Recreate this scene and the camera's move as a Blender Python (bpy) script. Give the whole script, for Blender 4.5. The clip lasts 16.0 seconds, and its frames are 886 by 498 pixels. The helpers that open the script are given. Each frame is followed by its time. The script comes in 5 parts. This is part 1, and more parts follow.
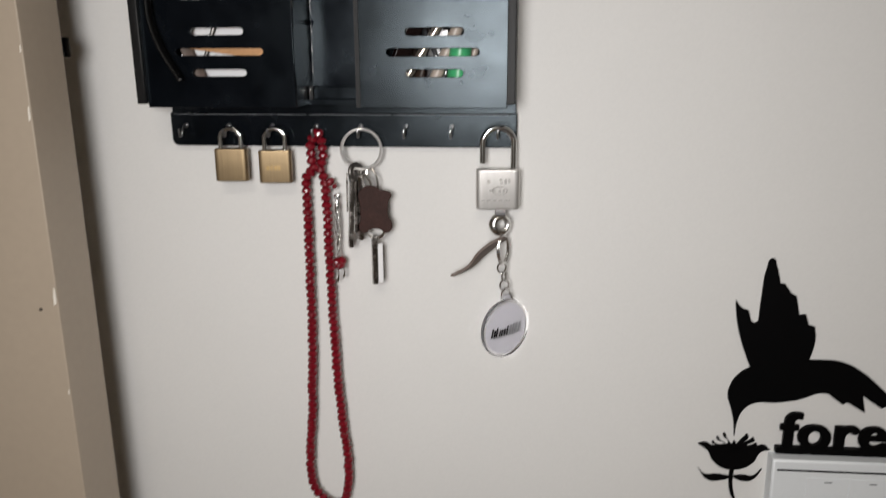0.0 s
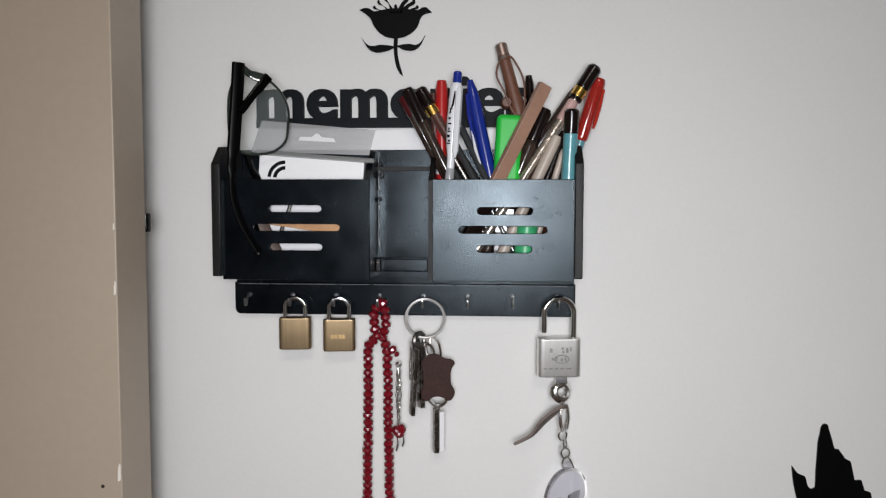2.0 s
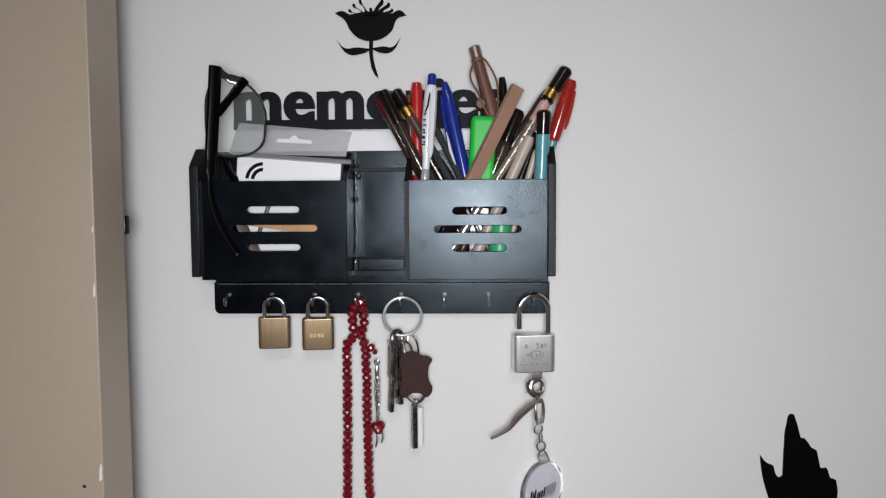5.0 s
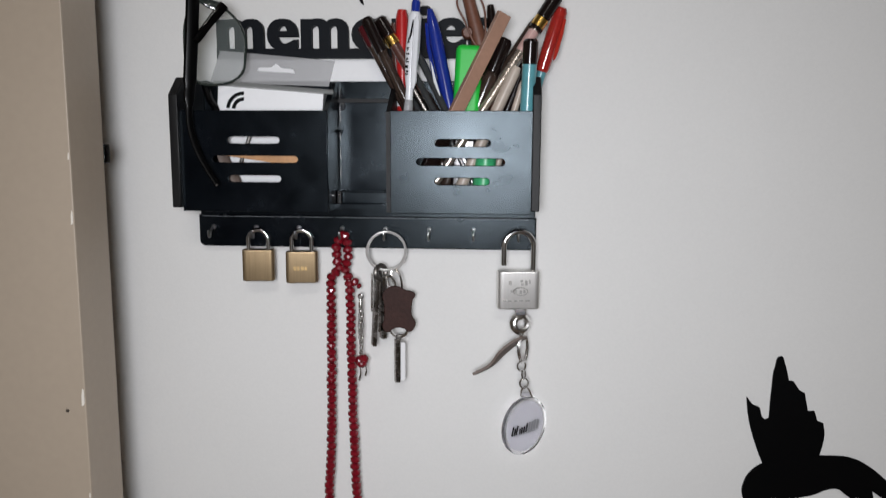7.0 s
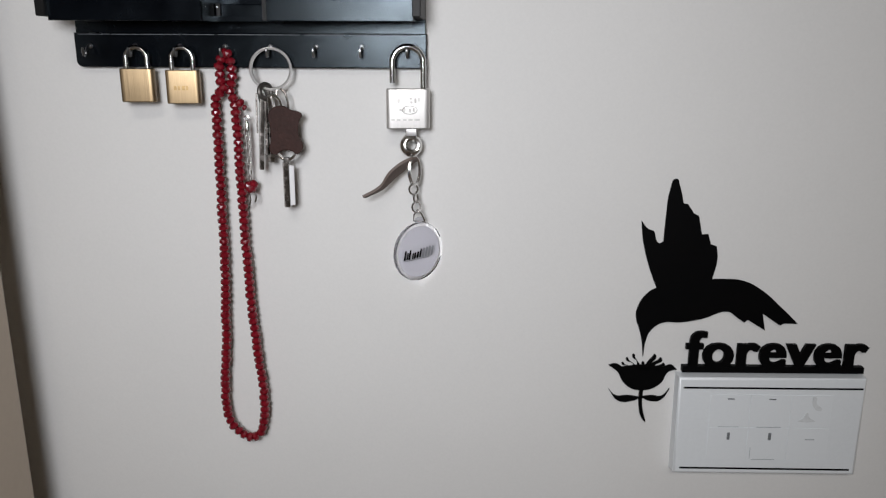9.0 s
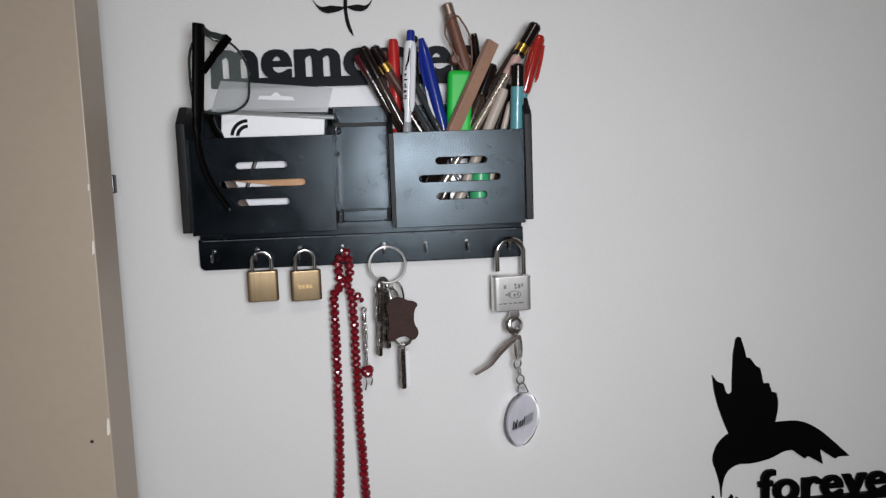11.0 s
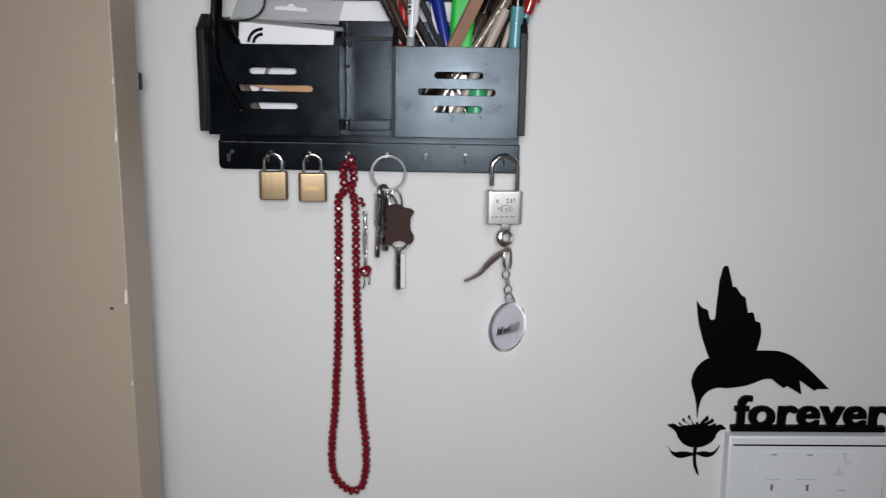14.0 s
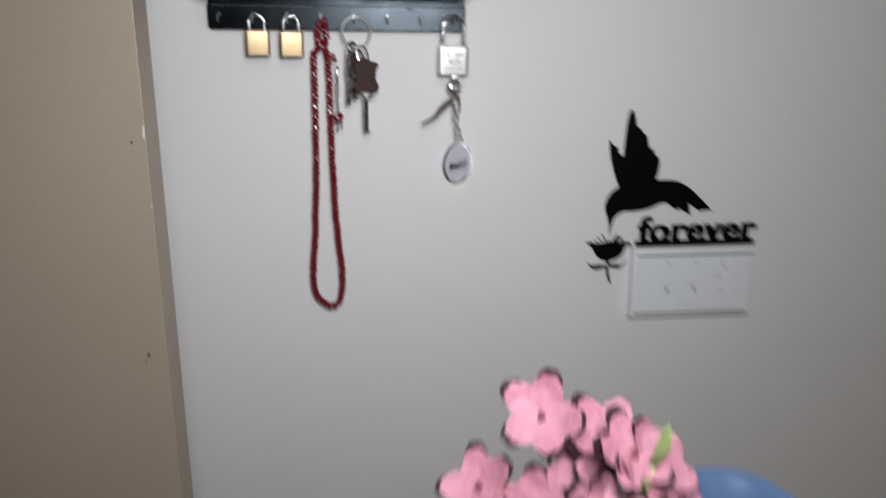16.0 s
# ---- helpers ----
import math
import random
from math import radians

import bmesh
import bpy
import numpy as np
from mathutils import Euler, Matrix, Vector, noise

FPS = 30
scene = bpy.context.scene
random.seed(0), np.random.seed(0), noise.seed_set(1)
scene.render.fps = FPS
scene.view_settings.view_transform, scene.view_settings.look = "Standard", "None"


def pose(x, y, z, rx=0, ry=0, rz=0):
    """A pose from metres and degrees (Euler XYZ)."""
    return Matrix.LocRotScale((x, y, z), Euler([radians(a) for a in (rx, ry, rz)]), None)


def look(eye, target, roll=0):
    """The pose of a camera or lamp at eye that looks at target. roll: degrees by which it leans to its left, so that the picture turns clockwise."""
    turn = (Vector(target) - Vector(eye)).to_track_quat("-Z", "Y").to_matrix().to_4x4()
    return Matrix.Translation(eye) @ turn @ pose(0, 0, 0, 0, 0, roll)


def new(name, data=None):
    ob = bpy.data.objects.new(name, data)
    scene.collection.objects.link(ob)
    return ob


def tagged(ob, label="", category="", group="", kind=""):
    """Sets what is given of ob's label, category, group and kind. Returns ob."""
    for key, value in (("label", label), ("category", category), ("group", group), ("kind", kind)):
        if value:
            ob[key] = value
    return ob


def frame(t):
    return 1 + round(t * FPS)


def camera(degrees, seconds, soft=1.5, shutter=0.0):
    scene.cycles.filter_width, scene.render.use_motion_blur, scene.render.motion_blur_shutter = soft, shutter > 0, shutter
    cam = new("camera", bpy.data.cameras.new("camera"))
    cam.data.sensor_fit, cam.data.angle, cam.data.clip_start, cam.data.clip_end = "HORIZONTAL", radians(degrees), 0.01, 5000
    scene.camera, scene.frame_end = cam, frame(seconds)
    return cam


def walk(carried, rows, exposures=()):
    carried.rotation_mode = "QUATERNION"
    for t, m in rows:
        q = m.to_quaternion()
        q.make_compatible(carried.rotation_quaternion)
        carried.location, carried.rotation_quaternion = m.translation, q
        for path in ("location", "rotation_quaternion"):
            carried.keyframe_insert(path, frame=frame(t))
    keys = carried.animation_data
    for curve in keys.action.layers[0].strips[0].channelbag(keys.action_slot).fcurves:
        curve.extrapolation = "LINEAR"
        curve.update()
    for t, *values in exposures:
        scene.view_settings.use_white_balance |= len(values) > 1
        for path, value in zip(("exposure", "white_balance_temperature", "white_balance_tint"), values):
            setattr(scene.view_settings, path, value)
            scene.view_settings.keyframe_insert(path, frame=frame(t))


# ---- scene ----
cam = camera(61.3, 16.0, soft=1.25, shutter=0.55)
# seconds, eye, target, roll
PATH = [
    (0, (0.027, -0.023, 1.649), (-0.192, 1.901, 1.148), -0.3),
    (0.5, (-0.013, -0.031, 1.655), (-0.093, 1.934, 1.293), 0.4),
    (1, (-0.032, -0.055, 1.655), (-0.166, 1.93, 1.455), -0.3),
    (1.5, (-0.044, -0.061, 1.67), (-0.196, 1.926, 1.51), 0.4),
    (2, (-0.052, -0.043, 1.673), (-0.176, 1.949, 1.545), 0.1),
    (2.5, (-0.062, -0.026, 1.665), (-0.181, 1.961, 1.473), 0.4),
    (3, (-0.066, -0.019, 1.653), (-0.177, 1.962, 1.403), 0.4),
    (3.5, (-0.065, -0.02, 1.645), (-0.158, 1.96, 1.38), 0.4),
    (4, (-0.055, -0.035, 1.655), (-0.135, 1.956, 1.476), 0.5),
    (4.2, (-0.052, -0.041, 1.665), (-0.123, 1.953, 1.522), -0.0),
    (6.3, (-0.038, -0.058, 1.678), (-0.117, 1.936, 1.546), -0.6),
    (6.5, (-0.032, -0.053, 1.674), (-0.143, 1.935, 1.492), -0.7),
    (7, (-0.015, -0.044, 1.665), (-0.154, 1.932, 1.386), 0.3),
    (7.5, (-0.009, -0.044, 1.651), (-0.17, 1.922, 1.32), 0.8),
    (8, (0.003, -0.05, 1.626), (-0.144, 1.901, 1.211), 0.3),
    (8.5, (0.04, -0.045, 1.604), (-0.018, 1.896, 1.125), 0.9),
    (9, (0.058, -0.04, 1.588), (-0.024, 1.895, 1.088), 0.3),
    (9.5, (0.013, -0.056, 1.666), (-0.05, 1.924, 1.39), -0.2),
    (10, (-0.064, -0.056, 1.672), (0.042, 1.921, 1.391), -1.6),
    (10.2, (-0.093, -0.058, 1.654), (0.029, 1.922, 1.4), -1.5),
    (12.3, (-0.126, -0.133, 1.673), (0.181, 1.832, 1.467), -1.3),
    (12.5, (-0.134, -0.123, 1.646), (0.178, 1.839, 1.415), -0.3),
    (13, (-0.115, -0.113, 1.622), (0.125, 1.852, 1.336), 1.4),
    (13.5, (-0.071, -0.118, 1.625), (-0.01, 1.855, 1.303), 0.8),
    (13.6, (-0.079, -0.127, 1.633), (-0.016, 1.841, 1.283), 0.7),
    (14, (-0.045, -0.137, 1.638), (-0.065, 1.828, 1.267), 0.9),
    (14.5, (-0.023, -0.153, 1.619), (-0.048, 1.81, 1.236), 1.3),
    (15, (-0.002, -0.157, 1.612), (-0.12, 1.782, 1.138), 0.1),
    (15.5, (-0.02, -0.189, 1.597), (-0.137, 1.748, 1.11), 0.5),
    (15.7, (-0.038, -0.228, 1.57), (-0.057, 1.724, 1.132), 1.1),
    (16, (-0.085, -0.305, 1.586), (0.093, 1.602, 1.012), 0.8),
    (16.1, (-0.104, -0.337, 1.592), (0.155, 1.552, 0.962), 0.7),
]

# seconds, stops, kelvin, tint
EXPOSURES = [(0.0, 0.0, 6880, 10), (1.0, 0.0, 6730, 10), (2.0, 0.03, 6500, 10), (3.0, 0.06, 6420, 10), (3.5, -0.03, 6400, 10), (4.0, 0.03, 6400, 10), (6.5, -0.02, 6410, 10), (8.5, -0.04, 6440, 10), (9.0, -0.05, 6450, 10), (10.0, -0.06, 6400, 10),
             (12.5, -0.08, 6350, 10), (14.0, -0.07, 6380, 10), (14.5, -0.07, 6390, 10), (15.0, 0.05, 6400, 10), (15.5, -0.03, 6380, 10), (16.0, -0.12, 6380, 10)]
walk(cam, [(t, look(eye, target, roll)) for t, eye, target, roll in PATH], EXPOSURES)
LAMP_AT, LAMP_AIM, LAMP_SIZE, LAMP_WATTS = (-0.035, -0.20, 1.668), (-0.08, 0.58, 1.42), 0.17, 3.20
FILL_WATTS = 11.5

# ---------------- light ----------------
world = bpy.data.worlds.new("world")
scene.world = world
world.use_nodes = True
world.node_tree.nodes["Background"].inputs[0].default_value = (0.75, 0.82, 1.0, 1)
world.node_tree.nodes["Background"].inputs[1].default_value = 0.05


def area_lamp(name, place, aim, size, watts, colour, spread=180):
    data = bpy.data.lights.new(name, "AREA")
    data.shape, data.size, data.energy, data.color, data.spread = "DISK", size, watts, colour, radians(spread)
    ob = new(name, data)
    ob.matrix_world = look(place, aim)
    return ob


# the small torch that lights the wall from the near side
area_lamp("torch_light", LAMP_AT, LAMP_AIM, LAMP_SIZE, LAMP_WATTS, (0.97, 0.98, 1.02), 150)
# Unseen fill light added overhead to brighten the wall evenly.
area_lamp("unseen_fill_light", (0.1, -1.3, 2.62), (0.1, -1.3, 0), 0.6, FILL_WATTS, (1.0, 0.95, 0.88))

# ---------------- materials ----------------


def material(name, colour, rough=0.5, metal=0.0, var=0.06, scale=40.0, bump=0.0, bump_scale=300.0, wear=0.0, coat=0.0, spec=0.5, rough_var=0.0, tint=None, brushed=0.0):
    """A painted, metal or paper surface: base colour with blotches at two scales, fine relief, uneven gloss."""
    m = bpy.data.materials.new(name)
    m.use_nodes = True
    nt = m.node_tree
    p = nt.nodes["Principled BSDF"]
    p.inputs["Roughness"].default_value, p.inputs["Metallic"].default_value = rough, metal
    p.inputs["Coat Weight"].default_value, p.inputs["Specular IOR Level"].default_value = coat, spec
    if tint:
        p.inputs["Specular Tint"].default_value = (*tint, 1)
    tc = nt.nodes.new("ShaderNodeTexCoord")
    big = nt.nodes.new("ShaderNodeTexNoise")
    big.inputs["Scale"].default_value, big.inputs["Detail"].default_value = scale, 6
    nt.links.new(tc.outputs["Object"], big.inputs["Vector"])
    fine = nt.nodes.new("ShaderNodeTexNoise")
    fine.inputs["Scale"].default_value, fine.inputs["Detail"].default_value = bump_scale, 3
    if brushed:
        # scratches that run up and down
        squeeze = nt.nodes.new("ShaderNodeVectorMath")
        squeeze.operation = "MULTIPLY"
        squeeze.inputs[1].default_value = (1, 1, 0.02)
        nt.links.new(tc.outputs["Object"], squeeze.inputs[0])
        nt.links.new(squeeze.outputs[0], fine.inputs["Vector"])
        p.inputs["Anisotropic"].default_value = brushed
    else:
        nt.links.new(tc.outputs["Object"], fine.inputs["Vector"])
    both = nt.nodes.new("ShaderNodeMath")
    both.operation = "ADD"
    nt.links.new(big.outputs["Fac"], both.inputs[0])
    nt.links.new(fine.outputs["Fac"], both.inputs[1])
    ramp = nt.nodes.new("ShaderNodeMapRange")
    ramp.inputs["From Min"].default_value, ramp.inputs["From Max"].default_value = 0.6, 1.4
    ramp.inputs["To Min"].default_value, ramp.inputs["To Max"].default_value = 1 - var, 1 + var
    nt.links.new(both.outputs[0], ramp.inputs["Value"])
    mul = nt.nodes.new("ShaderNodeVectorMath")
    mul.operation = "SCALE"
    mul.inputs[0].default_value = colour
    nt.links.new(ramp.outputs[0], mul.inputs["Scale"])
    nt.links.new(mul.outputs[0], p.inputs["Base Color"])
    if rough_var:
        rr = nt.nodes.new("ShaderNodeMapRange")
        rr.inputs["From Min"].default_value, rr.inputs["From Max"].default_value = 0.3, 0.7
        rr.inputs["To Min"].default_value, rr.inputs["To Max"].default_value = max(0.02, rough - rough_var), rough + rough_var
        nt.links.new(big.outputs["Fac"], rr.inputs["Value"])
        nt.links.new(rr.outputs[0], p.inputs["Roughness"])
    if bump:
        b = nt.nodes.new("ShaderNodeBump")
        b.inputs["Strength"].default_value, b.inputs["Distance"].default_value = bump, 0.0006
        nt.links.new(fine.outputs["Fac"], b.inputs["Height"])
        nt.links.new(b.outputs[0], p.inputs["Normal"])
    return m


def clear(name, colour, ior=1.45, rough=0.02, see=0.0):
    """Clear plastic or glass; see: share of light that goes straight through a thin film."""
    m = bpy.data.materials.new(name)
    m.use_nodes = True
    nt = m.node_tree
    p = nt.nodes["Principled BSDF"]
    p.inputs["Base Color"].default_value = (*colour, 1)
    p.inputs["Roughness"].default_value, p.inputs["IOR"].default_value = rough, ior
    if see:
        p.inputs["Alpha"].default_value = 1 - see
    else:
        p.inputs["Transmission Weight"].default_value = 1
    return m


M_WALL = material("wall_paint", (0.72, 0.715, 0.70), 0.62, var=0.025, scale=9, bump=0.10, bump_scale=420)
M_FARWALL = material("unseen_wall_brown", (0.30, 0.265, 0.225), 0.65, var=0.08, scale=4, bump=0.1, bump_scale=300)
M_CEIL = material("ceiling_paint", (0.75, 0.74, 0.71), 0.8, var=0.03, scale=3)
M_FLOOR = material("floor_tile", (0.42, 0.36, 0.29), 0.35, var=0.15, scale=5)
M_DOOR = material("beige_door_paint", (0.395, 0.325, 0.253), 0.42, var=0.035, scale=5, bump=0.10, bump_scale=160, rough_var=0.08)
M_CHIP = material("bare_primer", (0.75, 0.70, 0.62), 0.7)
M_STAIN = material("brown_stain", (0.16, 0.11, 0.075), 0.6, var=0.3, scale=300)
M_SPOT = material("dark_spot", (0.03, 0.025, 0.02), 0.6)
M_BLACK = material("black_laminate", (0.0014, 0.0021, 0.0036), 0.235, var=0.5, scale=45, bump=0.15, bump_scale=1400, spec=0.30, rough_var=0.05, tint=(0.76, 0.91, 1.0))
M_RECESS = material("black_satin", (0.004, 0.0052, 0.0080), 0.24, var=0.5, scale=50, bump=0.06, bump_scale=1300, spec=0.30, rough_var=0.05, tint=(0.76, 0.91, 1.0))
M_PALELINE = material("pale_grey_line", (0.13, 0.14, 0.15), 0.5, var=0.5, scale=300)
M_GLUE = material("dark_glue", (0.012, 0.014, 0.018), 0.25, var=0.4, scale=200, bump=0.5, bump_scale=700)
M_BLACKEDGE = material("dark_cut_edge", (0.0035, 0.0034, 0.0038), 0.5, var=0.4, scale=90, bump=0.4, bump_scale=700, spec=0.3)
M_DECAL = material("black_acrylic", (0.0016, 0.0016, 0.0019), 0.5, var=0.2, scale=30, spec=0.08)
# Lighter copy of the black acrylic, with its sheen put into the colour.
M_DECALSHEEN = material("sheen_black_acrylic", (0.0062, 0.0078, 0.0105), 0.5, var=0.2, scale=30, spec=0.1)
M_BRASS = material("brushed_brass", (0.365, 0.268, 0.158), 0.36, metal=1.0, var=0.16, scale=60, bump=0.16, bump_scale=900, brushed=0.6)
M_HOOK = material("hook_steel", (0.30, 0.30, 0.305), 0.28, metal=1.0, var=0.15, scale=200)
M_BRUSHED = material("brushed_steel", (0.76, 0.745, 0.72), 0.40, metal=1.0, var=0.10, scale=60, bump=0.14, bump_scale=900, brushed=0.6)
M_CHROME = material("chrome", (0.84, 0.83, 0.82), 0.20, metal=1.0, var=0.08, scale=200)
M_SHACKLE = material("shackle_chrome", (0.66, 0.66, 0.66), 0.13, metal=1.0, var=0.1, scale=200)
M_STEELMARK = material("stamped_steel", (0.33, 0.32, 0.305), 0.42, metal=1.0, var=0.25, scale=300)
M_STAMP = material("stamped_brass", (0.30, 0.205, 0.095), 0.4, metal=1.0, var=0.2, scale=200)
M_CLEARFRAME = material("smoky_clear_frame", (0.022, 0.029, 0.026), 0.15, var=0.3, scale=120, coat=0.5, spec=0.6)
M_OLDBROWN = material("dark_red_brown_barrel", (0.085, 0.034, 0.026), 0.3, var=0.3, scale=80, coat=0.3)
M_SMOKE = material("dark_smoke_barrel", (0.034, 0.022, 0.017), 0.12, var=0.6, scale=120, spec=0.7)
M_WIRE = material("bright_steel_wire", (0.88, 0.87, 0.86), 0.36, metal=0.85, var=0.05, scale=200)
M_NICKEL = material("worn_nickel", (0.34, 0.315, 0.295), 0.26, metal=1.0, var=0.25, scale=160, rough_var=0.1)
M_DARKMETAL = material("dark_metal", (0.17, 0.16, 0.15), 0.32, metal=0.9, var=0.25, scale=160)
M_BEAD = material("red_crystal", (0.160, 0.005, 0.012), 0.23, var=0.35, scale=300, coat=0.15, spec=0.6)
M_CORD = material("red_cord", (0.25, 0.01, 0.015), 0.7, var=0.2, scale=300)
M_LEATHER = material("brown_leather", (0.034, 0.013, 0.010), 0.6, var=0.3, scale=120, bump=0.3, bump_scale=500, spec=0.25)
M_TAG = material("taupe_leather", (0.120, 0.088, 0.072), 0.62, var=0.2, scale=120, bump=0.5, bump_scale=500)
M_CARD = material("white_card", (0.80, 0.80, 0.81), 0.45, var=0.02, scale=30)
M_TAN = material("tan_wood", (0.55, 0.29, 0.13), 0.5, var=0.2, scale=90)
M_PLATE = material("white_plastic", (0.745, 0.775, 0.795), 0.3, var=0.03, scale=12)
M_ROCKER = material("rocker_plastic", (0.755, 0.785, 0.805), 0.28, var=0.02, scale=12)
M_GREYMARK = material("grey_mark", (0.16, 0.17, 0.18), 0.6)
M_FAINT = material("faint_grey_line", (0.42, 0.44, 0.46), 0.6)
M_SMUDGE = material("grey_smudge", (0.64, 0.66, 0.67), 0.5, var=0.15, scale=120)
M_SMUDGE2 = material("pale_grey_print", (0.26, 0.265, 0.28), 0.6)
M_LENS = clear("clear_lens", (0.35, 0.40, 0.38), 1.4, 0.04, see=0.90)
M_ACRYLIC = clear("clear_acrylic", (0.97, 0.97, 0.99), 1.42)
M_BLISTER = clear("clear_blister", (0.33, 0.33, 0.335), 1.4, 0.25, see=0.42)
M_FOLD = clear("folded_clear_plastic", (0.20, 0.205, 0.20), 1.4, 0.2, see=0.22)
M_INSERT = material("frosted_insert", (0.45, 0.445, 0.475), 0.35, var=0.03, scale=40)
M_GLOSSBLACK = material("glossy_black", (0.0012, 0.0012, 0.0014), 0.09, var=0.2, scale=60, spec=0.3)
M_SATIN = material("satin_black", (0.0012, 0.0012, 0.0014), 0.30, var=0.2, scale=60, spec=0.16)
M_PINKBAR = material("pale_pink_barrel", (0.52, 0.33, 0.30), 0.3, var=0.12, scale=200)
M_REDCLEAR = material("clear_red_plastic", (0.32, 0.020, 0.015), 0.14, var=0.3, scale=60, coat=0.4)
M_PEN_BURG = material("burgundy_plastic", (0.060, 0.007, 0.010), 0.12, var=0.2, scale=90, coat=0.4)
M_PEN_DARK = material("dark_brown_plastic", (0.008, 0.0045, 0.0042), 0.16, var=0.4, scale=90, spec=0.4)
M_GOLD = material("gold_band", (0.72, 0.46, 0.12), 0.25, metal=1.0, var=0.1, scale=90)
M_RED = material("red_plastic", (0.43, 0.016, 0.016), 0.28, var=0.08, scale=90, coat=0.2)
M_ORANGE = material("red_orange_plastic", (0.40, 0.026, 0.016), 0.25, var=0.12, scale=90)
M_BLUE = material("blue_plastic", (0.010, 0.026, 0.235), 0.22, var=0.12, scale=90, coat=0.2)
M_CLEARGREY = material("clear_grey_plastic", (0.34, 0.345, 0.36), 0.12, var=0.25, scale=120, coat=0.3)
M_WHITEPL = material("white_pen_plastic", (0.74, 0.75, 0.78), 0.25, var=0.03, scale=60)
M_GREYPL = material("smoky_plastic", (0.036, 0.038, 0.040), 0.09, var=0.2, scale=90, coat=0.3)
M_GREEN = material("green_plastic", (0.014, 0.50, 0.045), 0.48, var=0.06, scale=60)
M_GREENDIM = material("green_barrel", (0.05, 0.40, 0.16), 0.35, var=0.1, scale=60)
M_DULLCAP = material("dull_cap_metal", (0.30, 0.22, 0.18), 0.4, metal=0.8, var=0.2, scale=200)
M_BROWN = material("brown_leatherette", (0.135, 0.052, 0.030), 0.5, var=0.2, scale=90, bump=0.3, bump_scale=500)
M_MAUVE = material("mauve_stick", (0.33, 0.190, 0.132), 0.4, var=0.12, scale=60)
M_BEIGE = material("beige_stick", (0.46, 0.39, 0.33), 0.35, var=0.12, scale=60)
M_GLITTER = material("glitter_foil", (0.62, 0.54, 0.46), 0.22, metal=0.8, var=0.35, scale=400, bump=0.2, bump_scale=700, rough_var=0.1)
M_TEAL = material("teal_plastic", (0.10, 0.30, 0.34), 0.28, var=0.15, scale=70, coat=0.2)
M_PINK = material("pink_petal", (0.50, 0.215, 0.280), 0.6, var=0.24, scale=130, bump=0.3, bump_scale=400)
M_PINKD = material("deep_pink_heart", (0.10, 0.012, 0.03), 0.6, var=0.2, scale=90)
M_SEPAL = material("dark_sepal", (0.030, 0.008, 0.013), 0.6, var=0.3, scale=120)
M_LEAF = material("green_leaf", (0.34, 0.44, 0.17), 0.5, var=0.25, scale=80)
M_STEM = material("green_stem", (0.10, 0.17, 0.04), 0.5, var=0.2, scale=80)
M_POT = material("blue_glaze", (0.055, 0.092, 0.17), 0.3, var=0.12, scale=25, coat=0.2)
M_SOIL = material("dark_filling", (0.04, 0.05, 0.10), 0.9, var=0.4, scale=120)
M_CABINET = material("brown_cabinet", (0.20, 0.13, 0.08), 0.5, var=0.25, scale=14)

# ---------------- shape helpers ----------------


def link_mesh(name, me, mat, parent=None, label=""):
    me.materials.clear()
    me.materials.append(mat)
    ob = new(name, me)
    if parent is not None:
        ob.parent = parent
        ob.matrix_parent_inverse = BASE[parent.name].inverted()
    if label:
        ob["label"] = label
    return ob


BASE = {}


def thing(name, place, label, category, group="", kind=""):
    ob = new(name)
    ob.location = place
    ob.empty_display_size = 0.01
    BASE[ob.name] = Matrix.Translation(place)
    return tagged(ob, label, category, group, kind)


def part(name, bm, mat, parent=None, label="", smooth=True):
    """Links a bmesh, drawn in world places, as one mesh object under a thing or a part."""
    bmesh.ops.recalc_face_normals(bm, faces=bm.faces)
    me = bpy.data.meshes.new(name)
    bm.to_mesh(me)
    bm.free()
    if smooth:
        me.polygons.foreach_set("use_smooth", [True] * len(me.polygons))
        me.set_sharp_from_angle(angle=radians(35))
    ob = link_mesh(name, me, mat, parent, label)
    BASE[ob.name] = Matrix.Identity(4)
    if smooth:
        ob.modifiers.new("even_normals", "WEIGHTED_NORMAL").keep_sharp = True
    return ob


def box(bm, x0, x1, y0, y1, z0, z1, bevel=0.0, turn=None, seg=2):
    made = bmesh.ops.create_cube(bm, size=1)["verts"]
    c = Vector(((x0 + x1) / 2, (y0 + y1) / 2, (z0 + z1) / 2))
    bmesh.ops.scale(bm, vec=(x1 - x0, y1 - y0, z1 - z0), verts=made)
    if bevel:
        edges = list({e for v in made for e in v.link_edges})
        made = list({v for f in bmesh.ops.bevel(bm, geom=edges, offset=bevel, segments=seg, affect="EDGES", profile=0.5)["faces"] for v in f.verts} | {v for v in made if v.is_valid})
    if turn is not None:
        bmesh.ops.transform(bm, matrix=turn.to_4x4(), verts=made)
    bmesh.ops.translate(bm, vec=c, verts=made)
    return bm


def frames_along(pts, closed):
    n = len(pts)
    out, ref = [], None
    for i in range(n):
        a = pts[(i - 1) % n] if closed or i else pts[i]
        b = pts[(i + 1) % n] if closed or i < n - 1 else pts[i]
        d = (b - a).normalized()
        if ref is None:
            ref = d.orthogonal().normalized()
        ref = (ref - d * ref.dot(d)).normalized()
        out.append((pts[i], ref.copy(), d.cross(ref)))
    return out


